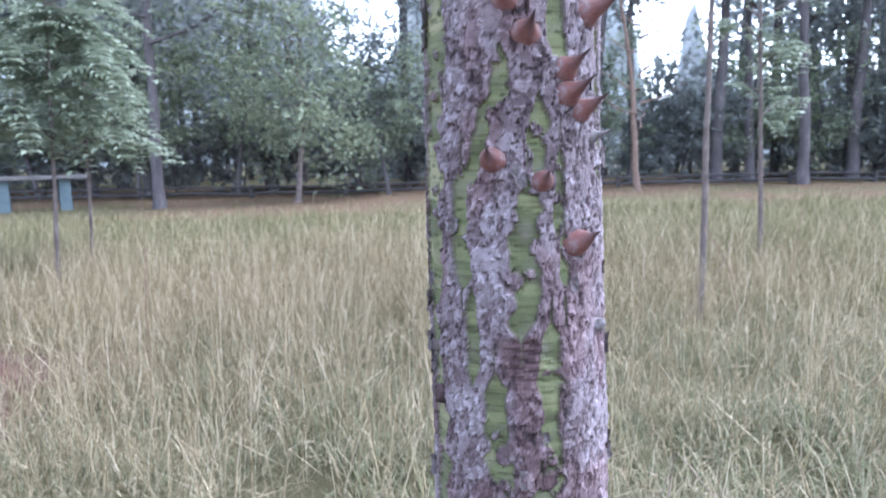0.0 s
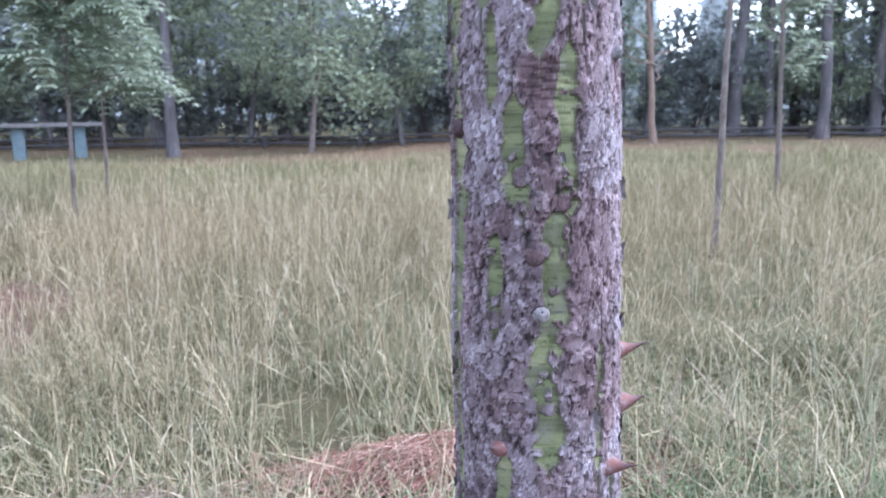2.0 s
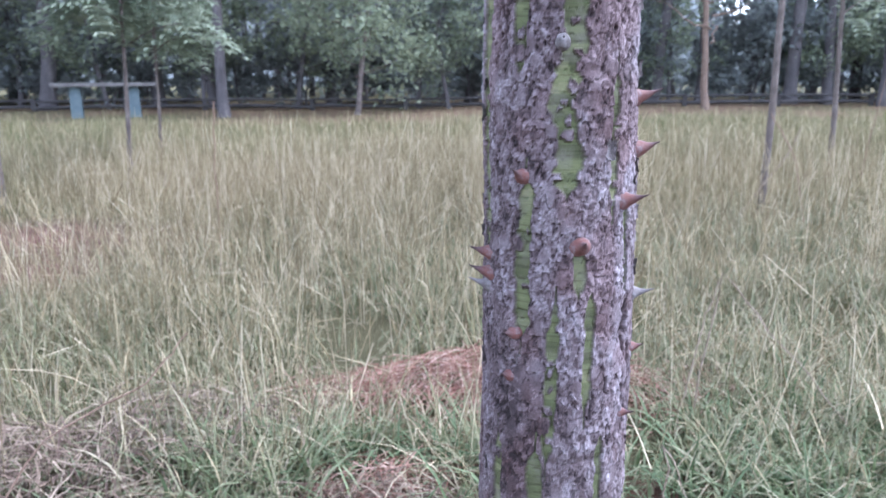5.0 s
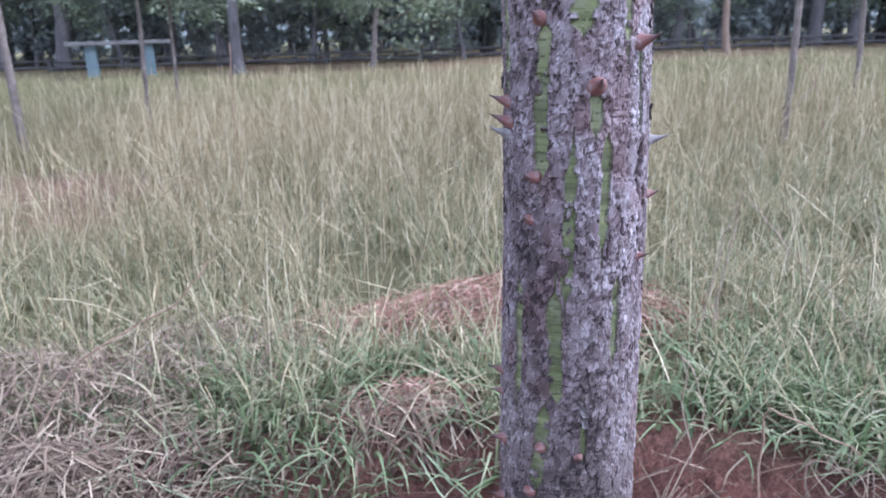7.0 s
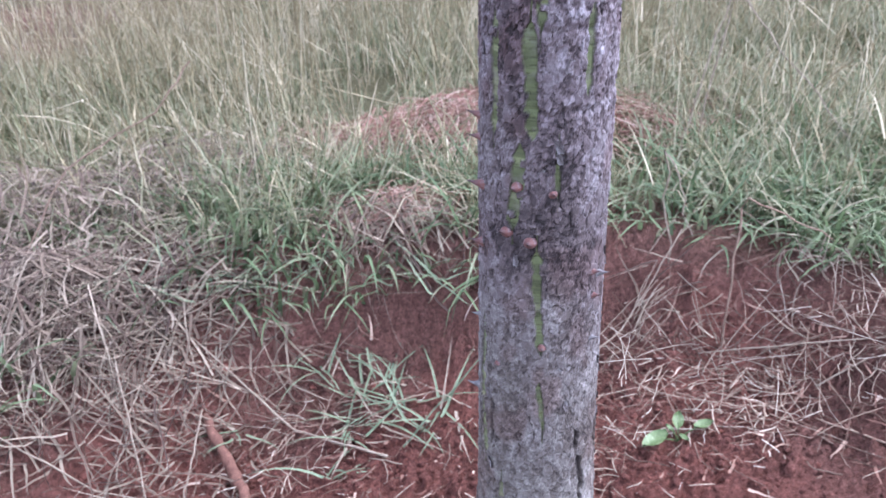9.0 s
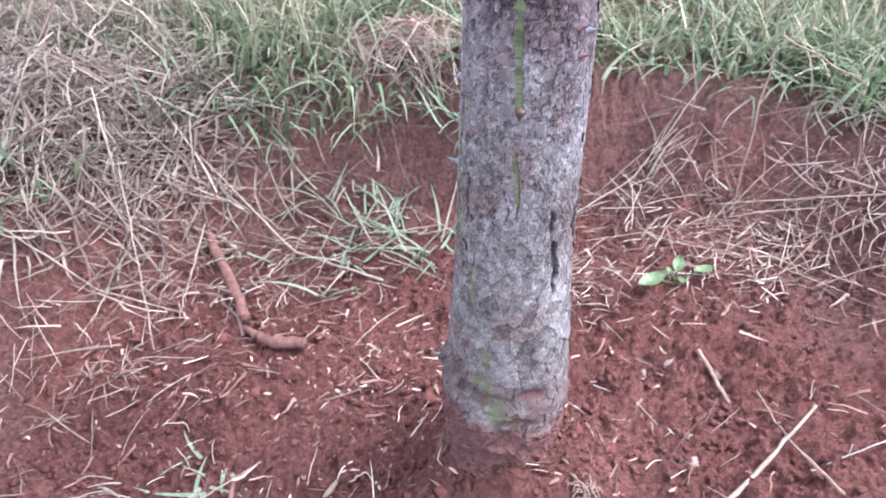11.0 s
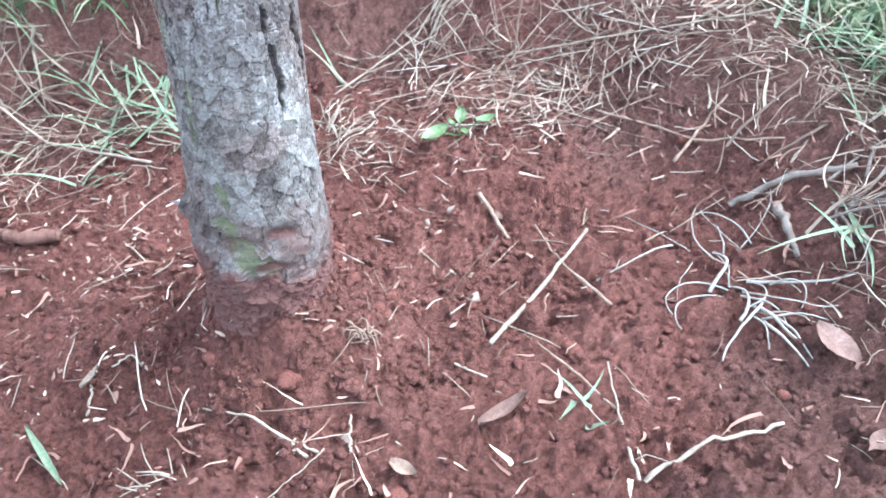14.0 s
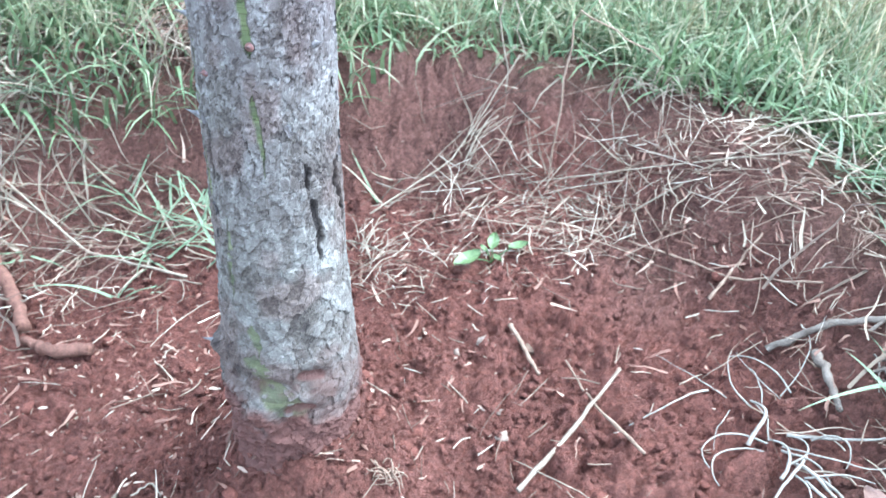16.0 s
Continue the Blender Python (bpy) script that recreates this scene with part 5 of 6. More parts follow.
def wooded_distance():
    """The hazy line of far trees behind everything."""
    az = np.linspace(-1.25, 1.25, 240)
    rows = np.linspace(0, 1, 14)
    top = 7 + 13 * fbm(az * 9, az * 0, 201, 4) + 5 * fbm(az * 60, az * 0, 203, 3)
    top = top - (top - 4.6) * np.exp(-((az - 0.342) / 0.027) ** 4) - (top - 9.0) * np.exp(-((az + 0.045) / 0.06) ** 4)
    top = top * (1 - 0.5 * step(0.36, 0.42, az))
    A, H = np.meshgrid(az, rows, indexing="ij")
    d = 68 + 3 * fbm(A * 20, H * 5, 205, 3)
    v = np.stack([d * np.sin(A), d * np.cos(A), H * top[:, None]], -1).reshape(-1, 3)
    idx = np.arange(A.size).reshape(A.shape)
    f = np.stack([idx[:-1, :-1], idx[1:, :-1], idx[1:, 1:], idx[:-1, 1:]], -1).reshape(-1, 4)
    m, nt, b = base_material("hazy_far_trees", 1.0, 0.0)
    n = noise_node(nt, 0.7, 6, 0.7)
    # Haze is painted here: pale blue-grey colour that also glows faintly.
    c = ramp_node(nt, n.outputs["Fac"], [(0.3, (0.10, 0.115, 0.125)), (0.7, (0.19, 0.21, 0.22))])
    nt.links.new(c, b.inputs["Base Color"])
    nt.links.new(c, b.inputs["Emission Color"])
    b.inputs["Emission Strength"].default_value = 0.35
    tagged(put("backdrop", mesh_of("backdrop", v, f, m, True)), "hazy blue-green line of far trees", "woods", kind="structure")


wooded_distance()


# ---- single things on the soil ----
def lie(points, lift=0.006, m=14, seed=1, wave=0.0008):
    """A path over the soil through (x, y) places."""
    g = np.random.default_rng(seed)
    pts = np.array([(*q, 0.0)[:3] for q in points], float)
    d = np.concatenate([[0], np.cumsum(np.hypot(*np.diff(pts[:, :2], axis=0).T))])
    s = np.linspace(0, d[-1], m)
    x, y = np.interp(s, d, pts[:, 0]), np.interp(s, d, pts[:, 1])
    x[1:-1] += g.normal(0, wave, m - 2)
    y[1:-1] += g.normal(0, wave, m - 2)
    soil = ground_z(x, y, True)
    z = np.interp(s, d, ground_z(pts[:, 0], pts[:, 1], True)) + lift
    z = z + 0.6 * max(0.0, float(np.max(soil - z)))
    z = z + np.interp(s, d, pts[:, 2])
    return np.stack([x, y, z], -1)


def stalk(name, label, category, points, r0, r1, material, seed=1, wave=0.0008, lift=0.005, sides=7):
    p = lie(points, lift, 14, seed, wave)
    g = np.random.default_rng(seed + 50)
    r = 0.9 * np.linspace(r0, r1, 14) * (1 + 0.45 * (g.random(14) - 0.5))
    v, f = tubes(p[None], r[None], sides)
    caps = []
    for ring, flip in ((np.arange(sides), 1), (np.arange(sides) + 13 * sides, -1)):
        for k in range(1, sides - 2, 2):
            caps.append([ring[0], ring[k], ring[k + 1], ring[min(k + 2, sides - 1)]][::flip])
    return tagged(put(name, mesh_of(name, v, np.concatenate([f, np.array(caps)]), material, True)), label, category)


PALE = varied("bleached_stalk", [(0.3, (0.19, 0.138, 0.100)), (0.6, (0.30, 0.235, 0.178)), (0.8, (0.43, 0.36, 0.285))], 60, 0.7, 0.25, 0.3, 0.0006)
TAN = varied("tan_stalk", [(0.3, (0.17, 0.105, 0.075)), (0.6, (0.265, 0.18, 0.132)), (0.8, (0.38, 0.285, 0.22))], 60, 0.8, 0.2, 0.4, 0.0006)
ROOTY = varied("brown_root", [(0.3, (0.10, 0.048, 0.036)), (0.6, (0.19, 0.095, 0.07)), (0.8, (0.29, 0.175, 0.135))], 45, 0.9, 0.15, 0.7, 0.002)
DRYSTEM = varied("grey_dry_stem", [(0.3, (0.12, 0.088, 0.070)), (0.6, (0.20, 0.158, 0.130)), (0.8, (0.30, 0.25, 0.215))], 50, 0.9, 0.15, 0.7, 0.0015)
SPRIG = varied("sprig_green", [(0.3, (0.11, 0.135, 0.078)), (0.6, (0.175, 0.205, 0.125)), (0.8, (0.27, 0.285, 0.20))], 30, 0.6, 0.3)
PEBBLE = varied("pale_pebble", [(0.3, (0.20, 0.14, 0.11)), (0.6, (0.30, 0.22, 0.175)), (0.8, (0.38, 0.30, 0.25))], 70, 0.9, 0.2, 0.5, 0.001)

twig = stalk("twig", "straight pale dry twig on the soil", "twig", [(0.502, 0.611), (0.422, 0.529), (0.344, 0.449)], 0.0026, 0.0036, PALE, 1, 0.001, 0.016)
stalk("twig", "brown forked dry twig on the soil", "twig", [(0.444, 0.657), (0.462, 0.575), (0.499, 0.481)], 0.0014, 0.0032, TAN, 2, 0.001, 0.012)
stalk("root_stick", "brown bark-covered root half buried in soil", "root", [(-0.522, 1.08), (-0.443, 0.973), (-0.379, 0.862)], 0.010, 0.013, ROOTY, 3, 0.0012, 0.014, 9)
stalk("root_stick", "short crooked brown root on the soil", "root", [(-0.371, 0.837), (-0.305, 0.788), (-0.243, 0.778)], 0.008, 0.012, ROOTY, 4, 0.0015, 0.011, 9)
stalk("straw", "split pale straw lying on soil", "straw", [(0.012, 0.409), (0.07, 0.379), (0.105, 0.355), (0.129, 0.327)], 0.0012, 0.0024, PALE, 5)
stalk("straw", "split pale straw lying on soil", "straw", [(0.098, 0.36), (0.141, 0.33)], 0.001, 0.002, PALE, 6)
stalk("straw", "thin pale straw lying on soil", "straw", [(0.086, 0.293), (0.147, 0.334)], 0.0008, 0.0012, PALE, 7)
stalk("stick", "long pale stick with a broken end", "stick", [(0.462, 0.244), (0.531, 0.265), (0.58, 0.278), (0.621, 0.284)], 0.0030, 0.0022, PALE, 8, 0.002, 0.008)
stalk("straw", "long pale straw lying on soil", "straw", [(0.469, 0.395), (0.461, 0.326), (0.457, 0.246)], 0.0012, 0.0024, PALE, 9)
stalk("straw", "brown and pale broken straw on soil", "straw", [(0.398, 0.442), (0.43, 0.396), (0.462, 0.337)], 0.001, 0.0022, TAN, 10)
stalk("grass_stalk", "long pale green grass stalk across the soil", "grass", [(-0.56, 1.18, 0.03), (-0.338, 1.055, 0.012), (-0.139, 0.954, 0)], 0.0013, 0.003, PALE, 11, 0.001)
stalk("straw", "long straight straw at the pit's side", "straw", [(-0.83, 0.879, 0.03), (-0.66, 0.884, 0.02), (-0.514, 0.887)], 0.0017, 0.0017, PALE, 12, 0.001)
stalk("straw", "bent straw leaning on the soil", "straw", [(-0.514, 0.887), (-0.518, 1.069, 0.04)], 0.0017, 0.002, PALE, 13, 0.001)
stalk("straw", "straight straw leaning on the pit's side", "straw", [(-0.70, 1.15, 0.05), (-0.523, 0.788)], 0.002, 0.0014, PALE, 14, 0.001)
stalk("straw", "short pale straw on soil", "straw", [(-0.525, 0.472), (-0.416, 0.415)], 0.0013, 0.002, PALE, 15)
stalk("wood_chip", "grey splintered strip of wood on soil", "wood", [(0.378, 0.735), (0.405, 0.641)], 0.004, 0.0028, TAN, 16)
stalk("straw", "long pale straw leaning on the bank", "straw", [(0.172, 1.10), (0.33, 1.20, 0.02), (0.46, 1.30, 0.06)], 0.0022, 0.0014, PALE, 18, 0.001)
stalk("straw", "long pale straw reaching into the grass", "straw", [(0.62, 0.97), (0.85, 0.99, 0.02), (1.08, 1.03, 0.04)], 0.0018, 0.0026, PALE, 19, 0.001)
stalk("straw", "long pale straw across the litter", "straw", [(0.466, 1.126), (0.66, 1.02, 0.01), (0.863, 0.925, 0.01)], 0.0014, 0.002, PALE, 31, 0.001)
stalk("twig", "short brown twig on the pit's side", "twig", [(0.672, 0.743), (0.766, 0.817)], 0.0028, 0.0022, TAN, 32)
stalk("woody_twig", "thick grey-brown dry stem on the pit's side", "twig", [(0.705, 0.625), (0.765, 0.614), (0.83, 0.585, 0.01)], 0.0062, 0.0045, DRYSTEM, 33, 0.002)
stalk("woody_twig", "short grey woody stem beside dry roots", "twig", [(0.746, 0.590), (0.742, 0.54), (0.730, 0.495)], 0.0070, 0.0045, DRYSTEM, 34, 0.002)
stalk("straw", "pale splintered straw on soil", "straw", [(-0.542, 0.476), (-0.474, 0.462), (-0.412, 0.416)], 0.0022, 0.0028, PALE, 35)
stalk("straw", "bent pale straw on soil", "straw", [(-0.60, 0.44), (-0.565, 0.425), (-0.52, 0.43)], 0.003, 0.0026, PALE, 36)
stalk("straw", "short pale straw on soil", "straw", [(0.176, 0.378), (0.174, 0.326)], 0.0016, 0.0022, PALE, 37)
stalk("straw", "short pale straw on soil", "straw", [(0.298, 0.426), (0.334, 0.407)], 0.0016, 0.0016, PALE, 38)
stalk("root_stick", "thin brown creeping runner on soil", "root", [(0.60, 0.91), (0.655, 0.857), (0.71, 0.765), (0.79, 0.684, 0.005)], 0.0018, 0.0024, TAN, 20, 0.003)
stalk("straw", "short bent straw on soil", "straw", [(-0.11, 0.50), (-0.09, 0.52), (-0.075, 0.50)], 0.0014, 0.0014, PALE, 21)
stalk("straw", "curled pale straw on soil", "straw", [(-0.135, 0.49), (-0.125, 0.465), (-0.13, 0.44)], 0.0014, 0.002, PALE, 22)


def leaf_thing(name, label, category, x, y, length, width, turn, material, curl=0.25, lift=0.006, tilt=0.0):
    """A thin leaf with a midrib, pointed at both ends and cupped."""
    n, m = 13, 7
    u, v = np.meshgrid(np.linspace(0, 1, n), np.linspace(-1, 1, m), indexing="ij")
    half = width / 2 * np.sin(np.pi * np.clip(u * 0.94 + 0.05, 0, 1)) ** 0.75
    px, py = (u - 0.5) * length, v * half
    pz = curl * width * (v ** 2) * 0.6 + curl * length * 0.5 * (u - 0.5) ** 2 + 0.0006 * np.sin(u * 40) - 0.0015 * np.exp(-(v / 0.15) ** 2)
    top = np.stack([px, py, pz + 0.0004], -1).reshape(-1, 3)
    bot = np.stack([px, py, pz - 0.0004], -1).reshape(-1, 3)
    idx = np.arange(n * m).reshape(n, m)
    f = np.stack([idx[:-1, :-1], idx[1:, :-1], idx[1:, 1:], idx[:-1, 1:]], -1).reshape(-1, 4)
    ob = put(name, mesh_of(name, np.concatenate([top, bot]), np.concatenate([f, f[:, ::-1] + n * m]), material, True))
    ob.matrix_basis = pose(x, y, float(ground_z(x, y, True)) + lift, 0, tilt, turn)
    return tagged(ob, label, category) if category else ob


leaf_thing("cut_grass", "broad greenish grass blade lying on soil", "grass", -0.158, 0.381, 0.098, 0.0085, -54, SPRIG, 0.35, 0.008)
leaf_thing("dead_leaf", "pale torn leaf scrap on soil", "leaf", 0.227, 0.300, 0.032, 0.016, -35, TAN, 0.5, 0.008)
leaf_thing("leaf_scrap", "pale torn scrap of leaf on soil", "leaf", -0.223, 0.651, 0.036, 0.010, 50, PALE, 0.9, 0.007)
leaf_thing("leaf_scrap", "pale curled scrap of leaf on soil", "leaf", -0.13, 0.482, 0.034, 0.008, 65, PALE, 0.9, 0.007)
leaf_thing("leaf_scrap", "pale flat scrap of bark on soil", "leaf", 0.398, 0.700, 0.030, 0.013, -60, TAN, 0.4, 0.007)
leaf_thing("dead_leaf", "dry tan fallen leaf on soil", "leaf", -0.258, 0.346, 0.048, 0.021, 60, DEADLEAF, 0.2, 0.008)
leaf_thing("dead_leaf", "curled brown fallen leaf on soil", "leaf", 0.341, 0.353, 0.07, 0.016, 30, DEADLEAF, 0.9, 0.008)
leaf_thing("dead_leaf", "pinkish brown fallen leaf beside dry roots", "leaf", 0.706, 0.358, 0.06, 0.036, 105, DEADLEAF, 0.2, 0.024)
leaf_thing("dead_leaf", "small torn fallen leaf on soil", "leaf", 0.695, 0.242, 0.040, 0.019, 25, DEADLEAF, 0.5, 0.016)

weed = new("weed_seedling")
wx, wy = 0.375, 0.915
weed.matrix_basis = pose(wx, wy, float(ground_z(wx, wy, True)))
tagged(weed, "small bright green weed seedling growing out of red soil", "plant")
for k, (dx, dy, h, length, width, turn, tilt) in enumerate([(-0.042, -0.012, 0.016, 0.048, 0.026, 205, 12), (0.004, 0.022, 0.028, 0.032, 0.018, 75, -20), (0.046, 0.012, 0.026, 0.032, 0.018, 10, -10),
                                                       (0.008, -0.008, 0.016, 0.018, 0.010, -50, 5), (-0.014, 0.008, 0.024, 0.016, 0.009, 140, -25)]):
    lf = leaf_thing("leaf", "", "", 0, 0, 1.08 * length, 1.1 * width, turn, WEED, 0.3)
    lf.parent = weed
    lf.matrix_basis = pose(dx, dy, h, 0, tilt, turn)
    s = np.linspace(0, 1, 6)
    path = np.stack([dx * 0.8 * s, dy * 0.8 * s, h * s ** 0.6], -1)
    put("stalk", mesh_of("stalk", *tubes(path[None], np.full((1, 6), 0.0011), 6), WEED, True), weed)


def dry_roots(name, label, x, y, n, reach, seed, material, rad=0.0016, high=0.05, way=None, fan=0.6, curl=1.5):
    """A pulled-up clump or tuft: strands out of one crown, curling or straight, all round or in a fan."""
    g = np.random.default_rng(seed)
    t = new(name)
    t.matrix_basis = pose(x, y, 0)
    tagged(t, label, "plant")
    for k in range(n):
        h = g.uniform(0, 2 * math.pi) if way is None else way + g.normal(0, fan)
        L = reach * g.uniform(0.5, 1.3)
        s = np.linspace(0, 1, 14)
        turn = h + np.cumsum(g.normal(0, 0.03 + 0.07 * curl, 14)) + g.normal(0, curl) * s ** 1.6
        ox, oy = g.normal(0, 0.22 * reach, 2)
        px, py = ox + np.cumsum(np.cos(turn)) * L / 14, oy + np.cumsum(np.sin(turn)) * L / 14
        pz = ground_z(px + x, py + y) + 0.010 + rad + high * g.uniform(0.0, 1) * np.sin(np.pi * np.clip(s * 0.85 + 0.1, 0, 1))
        put("strand", mesh_of("strand", *tubes(np.stack([px, py, pz], -1)[None], (rad * g.uniform(0.6, 1.4) * (1 - 0.5 * s))[None], 6), material, True), t)


WHITE = varied("bleached_root", [(0.3, (0.22, 0.185, 0.155)), (0.6, (0.33, 0.29, 0.25)), (0.8, (0.44, 0.40, 0.355))], 60, 0.8, 0.2, 0.3, 0.0006)
dry_roots("dry_root_clump", "pulled-up clump of curling bleached roots on soil", 0.650, 0.455, 15, 0.095, 3, WHITE, 0.0020, 0.025, -1.3, 1.3, 1.1)
dry_roots("dry_root_clump", "thin bleached roots trailing up the pit's side", 0.660, 0.53, 9, 0.11, 13, WHITE, 0.0011, 0.015, 1.6, 0.9, 0.9)
dry_roots("dry_root_clump", "grey-brown woody root clump at the pit's side", 0.79, 0.53, 12, 0.10, 4, DRYSTEM, 0.0020, 0.02, -0.5, 1.0, 0.7)
dry_roots("dry_grass_tuft", "flattened bundle of straight pale straws on soil", -0.02, 0.325, 11, 0.05, 5, PALE, 0.0012, 0.008, 2.7, 0.4, 0.1)
dry_roots("dry_grass_tuft", "small crumbly dry tuft beside the trunk", 0.195, 0.470, 26, 0.022, 6, TAN, 0.0012, 0.012, None, 0.6, 0.8)
dry_roots("dry_grass_tuft", "spread tuft of pale straws behind the trunk", 0.165, 0.965, 26, 0.10, 14, PALE, 0.0010, 0.03, 1.0, 0.9, 0.35)
dry_roots("dry_grass_tuft", "long pale straws drooping over the bank", -0.20, 1.42, 14, 0.16, 18, PALE, 0.0012, 0.06, -1.5, 0.6, 0.4)
dry_roots("dry_grass_tuft", "dead grass stubble tuft on soil", 0.365, 1.215, 12, 0.08, 7, PALE, 0.0013, 0.02, 1.0, 0.7, 0.2)
dry_roots("dry_grass_tuft", "dead grass stubble tuft at the pit's edge", 0.69, 1.17, 20, 0.10, 15, PALE, 0.0013, 0.06, None, 0.6, 0.4)
dry_roots("dry_grass_tuft", "fan of dry grass stems on the pit's side", 0.84, 0.83, 13, 0.10, 16, TAN, 0.0012, 0.02, 2.4, 0.5, 0.2)
dry_roots("dry_grass_tuft", "white splintered straw bundle on soil", -0.45, 0.475, 9, 0.075, 17, PALE, 0.0013, 0.010, 2.9, 0.5, 0.15)
dry_roots("dry_grass_tuft", "dead grass tuft on a soil lump", -0.57, 0.73, 16, 0.07, 8, TAN, 0.0012, 0.03, None, 0.6, 0.6)
dry_roots("dry_grass_tuft", "dry straw tuft on the pit's side", 0.86, 0.75, 10, 0.07, 9, TAN, 0.0011, 0.015, None, 0.6, 0.4)


def sprig(x, y, n, reach, seed, label, flat=1.0):
    """A tuft of broad grass leaves, each one a part."""
    g = np.random.default_rng(seed)
    t = new("grass_sprig")
    t.matrix_basis = pose(x, y, float(ground_z(x, y, True)) - 0.003)
    tagged(t, label, "grass")
    way = g.uniform(0, 2 * math.pi)
    for k in range(n):
        h = np.array([way + g.choice([0.0, 2.3, -1.4]) + g.normal(0, 0.9)])
        p = arcs(np.array([[g.normal(0, 0.016), g.normal(0, 0.016), 0]]) * (n / 8), h, np.array([g.uniform(0.5, 1.2) * flat]), np.array([g.uniform(0.2, 0.9)]), np.array([reach * g.uniform(0.55, 1.2)]), 8, np.array([g.normal(0, 0.4)]))
        p[..., 2] = np.maximum(p[..., 2], 0.008)
        put("leaf_blade", mesh_of("leaf_blade", *blades(p, np.array([g.uniform(0.0035, 0.0072)]), h), SPRIG if g.random() < 0.75 else PALE, True), t)


sprig(-0.17, 1.15, 30, 0.20, 1, "green grass tuft rooted in red soil")
sprig(-0.27, 1.22, 22, 0.18, 2, "small green grass tuft near the bank")
sprig(-0.07, 1.06, 18, 0.17, 22, "spreading green grass tuft on red soil")
sprig(-0.21, 1.03, 10, 0.14, 23, "small spreading green grass tuft on soil")
sprig(-0.25, 0.93, 6, 0.14, 3, "few broad green grass leaves on soil")
sprig(-0.46, 1.06, 6, 0.09, 4, "tiny green grass sprig on soil")
sprig(-0.315, 0.505, 14, 0.10, 5, "flattened green grass sprig on soil", 1.5)
sprig(0.80, 0.495, 10, 0.14, 21, "thin tan and green grass blades on the pit's side", 1.4)
sprig(-0.37, 0.45, 5, 0.05, 6, "tiny green weed sprig on soil")
sprig(0.20, 1.16, 5, 0.13, 7, "few green grass blades behind the trunk", 0.7)
sprig(0.90, 0.66, 7, 0.13, 8, "green grass sprig among dry straw")
sprig(0.43, 0.33, 4, 0.06, 9, "small green blade growing from soil", 0.5)


for x, y, n, reach, seed, words in ((-0.80, 1.16, 26, 0.16, 11, "matted grey-green grass tuft on the bank"), (-0.66, 1.24, 22, 0.15, 12, "drooping grey-green grass tuft on the bank"), (-0.92, 0.98, 20, 0.14, 13, "flattened grey-green grass tuft on the bank"),
                                    (-0.50, 1.30, 26, 0.17, 14, "green grass tuft hanging over the bank"), (-0.36, 1.33, 26, 0.17, 15, "green grass tuft hanging over the bank"), (-0.06, 1.33, 20, 0.15, 16, "green grass tuft hanging over the bank"),
                                    (0.96, 0.86, 26, 0.14, 17, "bright green grass tuft beside the pit"), (1.02, 0.72, 20, 0.13, 18, "bright green grass tuft beside the pit")):
    sprig(x, y, n, reach, seed, words)


def pebble(x, y, size, seed, name="pebble", label="pale brown pebble on soil", material=PEBBLE, flat=0.7):
    bm = bmesh.new()
    bmesh.ops.create_icosphere(bm, subdivisions=2, radius=1)
    for v in bm.verts:
        v.co *= 1 + 0.55 * (noise.fractal(v.co * 1.3 + Vector((seed * 7.1, 0, 0)), 1.0, 2.0, 4))
        v.co = Vector((v.co.x * size, v.co.y * size * 0.8, v.co.z * size * flat))
    me = bpy.data.meshes.new(name)
    bm.to_mesh(me)
    bm.free()
    me.polygons.foreach_set("use_smooth", [True] * len(me.polygons))
    me.materials.append(material)
    ob = put(name, me)
    ob.matrix_basis = pose(x, y, float(ground_z(x, y, True)) + size * 0.05, 0, 0, seed * 50)
    tagged(ob, label, "stone" if name == "pebble" else "soil")


for k, (x, y, s) in enumerate([(0.338, 0.718, 0.010), (0.30, 0.71, 0.008), (0.345, 0.59, 0.008), (0.342, 0.546, 0.009), (0.235, 0.927, 0.008), (0.17, 0.353, 0.009), (0.18, 0.62, 0.005)]):
    pebble(x, y, s, k + 1)
CLOD = varied("red_clod", [(0.3, (0.09, 0.037, 0.028)), (0.5, (0.15, 0.058, 0.044)), (0.7, (0.20, 0.08, 0.062))], 50, 0.97, 0.1, 0.9, 0.003)
for k in range(150):
    x, y = rng.uniform(-0.75, 0.85), rng.uniform(0.2, 1.2)
    if k % 4 == 0:
        turn, away = rng.uniform(0, 2 * math.pi), rng.uniform(0.068, 0.16)
        x, y = AX + away * math.cos(turn), AY + away * math.sin(turn)
    if pit_r(np.array(x), np.array(y)) < 0.95 and math.hypot(x - AX, y - AY) > 0.066:
        pebble(x, y, 0.005 + 0.010 * rng.random() ** 2.5, 20 + k, "soil_clod", "crumbly lump of red soil", CLOD, 0.75)


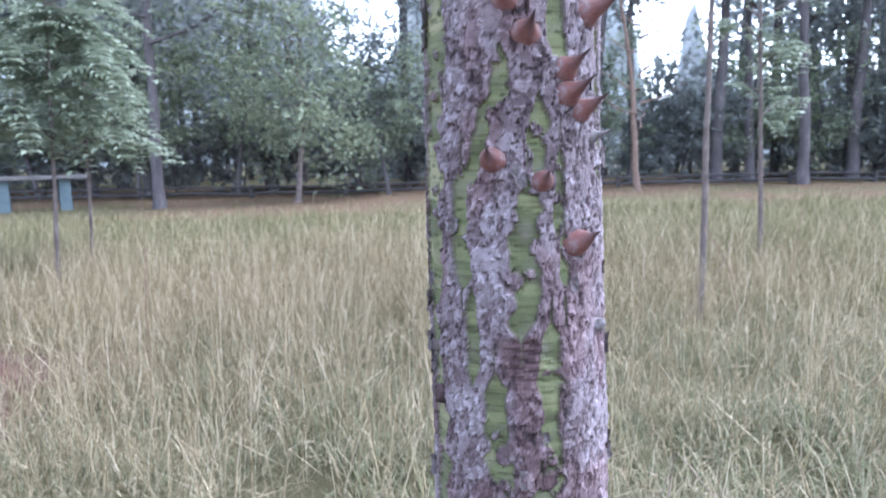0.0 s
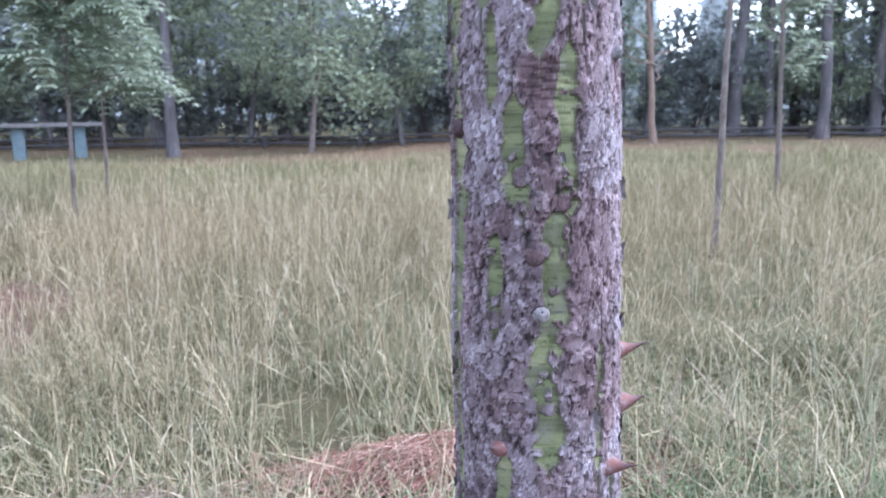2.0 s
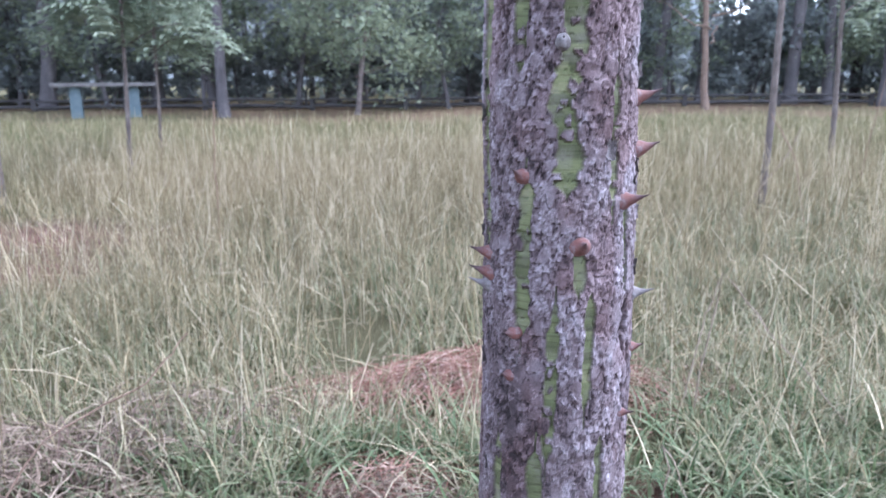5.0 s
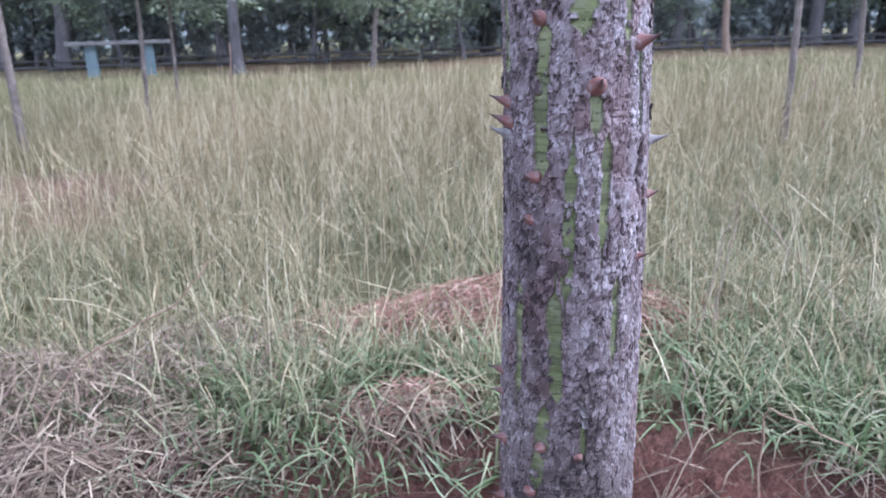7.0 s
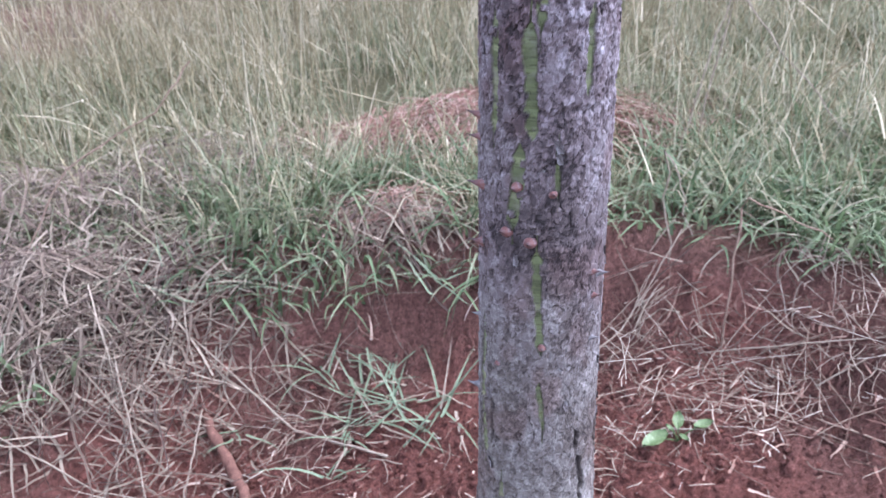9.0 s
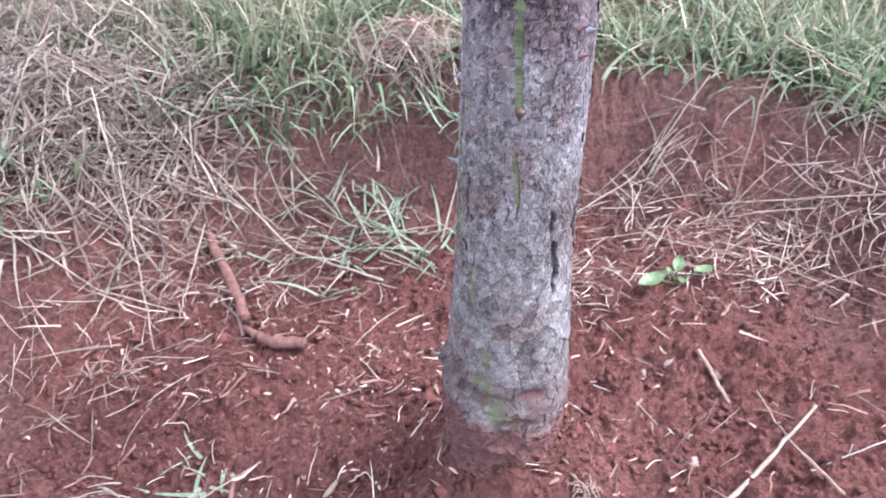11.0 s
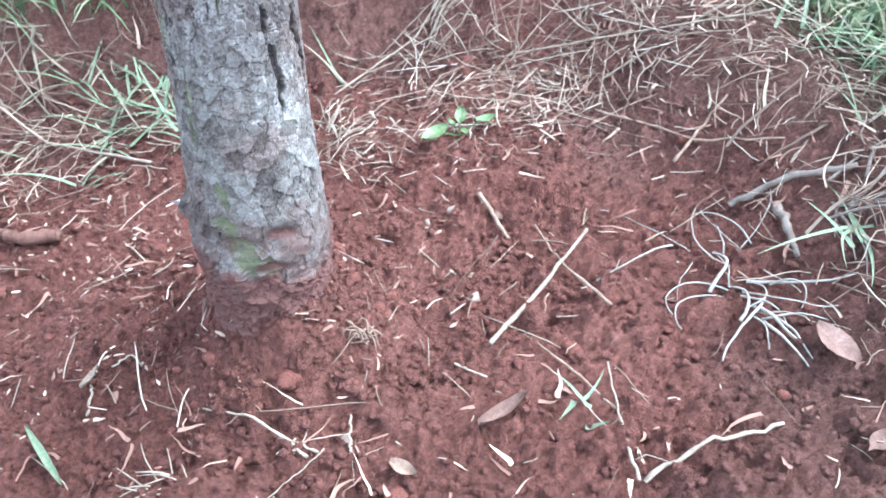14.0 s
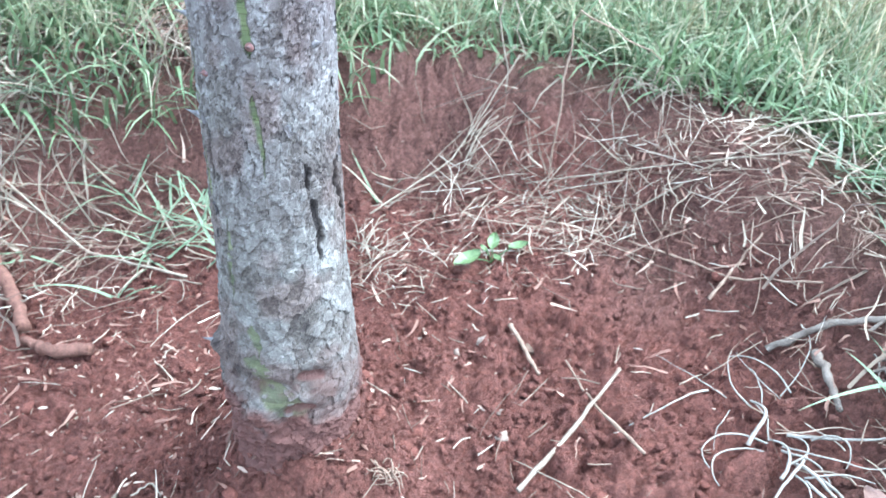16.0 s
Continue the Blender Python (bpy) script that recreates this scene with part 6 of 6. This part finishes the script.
# ---- tall single stalks at the pit's far side ----
def tall_stalk(name, label, points, r0, r1, material, seed):
    """A dry stalk through given places, foot first."""
    pts = np.array(points, float)
    pts[0, 2] = float(ground_z(pts[0, 0], pts[0, 1])) - 0.01
    k, s = np.linspace(0, 1, len(pts)), np.linspace(0, 1, 16)
    p = np.stack([np.interp(s, k, pts[:, c]) for c in range(3)], -1)
    p[1:-1] += np.random.default_rng(seed).normal(0, 0.003, (14, 3))
    ob = put(name, mesh_of(name, *tubes(p[None], np.linspace(r0, r1, 16)[None], 6), material, True))
    return tagged(ob, label, "grass")


tall_stalk("grass_stalk", "tall dry stalk snapped over at the top", [(0.60, 1.74, 0), (0.665, 1.764, 0.751), (0.80, 1.70, 0.58), (0.93, 1.62, 0.42)], 0.0022, 0.0012, PALE, 1)
tall_stalk("grass_stalk", "tall dry stalk leaning beside its neighbour", [(0.56, 1.72, 0), (0.62, 1.75, 0.62), (0.66, 1.76, 0.74)], 0.002, 0.0012, PALE, 2)
tall_stalk("grass_stalk", "pale drooping dry stalk", [(0.44, 1.30, 0), (0.40, 1.28, 0.55), (0.427, 1.255, 0.50), (0.45, 1.20, 0.40)], 0.0018, 0.001, PALE, 3)
tall_stalk("grass_stalk", "reddish dry seed stalk lying over the grass", [(-0.95, 1.22, 0), (-0.78, 1.30, 0.54), (-0.592, 1.35, 0.637), (-0.52, 1.4, 0.72)], 0.0022, 0.0014, TAN, 4)
tall_stalk("grass_stalk", "pale dry stalk standing in grass", [(0.98, 1.55, 0), (1.0, 1.55, 0.55), (1.02, 1.56, 0.66)], 0.002, 0.0012, PALE, 5)
tall_stalk("grass_stalk", "brown dry seed stalk lying over the bank", [(0.50, 1.10, 0), (0.515, 1.153, 0.506), (0.66, 1.10, 0.44)], 0.0022, 0.0012, TAN, 6)
tall_stalk("grass_stalk", "tall feathery dry seed stalk in the meadow", [(-0.98, 3.0, 0), (-0.97, 3.0, 0.9), (-0.96, 3.0, 1.12)], 0.0015, 0.0026, TAN, 7)
tall_stalk("grass_stalk", "tall dry stalk with a bent seed head", [(2.05, 4.3, 0), (1.95, 4.3, 0.75), (1.80, 4.32, 1.0)], 0.004, 0.003, TAN, 8)
tall_stalk("grass_stalk", "tall dry stalk leaning on a sapling", [(1.55, 4.2, 0), (1.9, 4.3, 0.75), (1.98, 4.32, 0.92)], 0.004, 0.003, PALE, 9)
tall_stalk("grass_stalk", "thin branching dry stalk in the meadow", [(2.75, 5.1, 0), (2.80, 5.1, 0.8), (2.86, 5.1, 1.2)], 0.004, 0.002, TAN, 10)
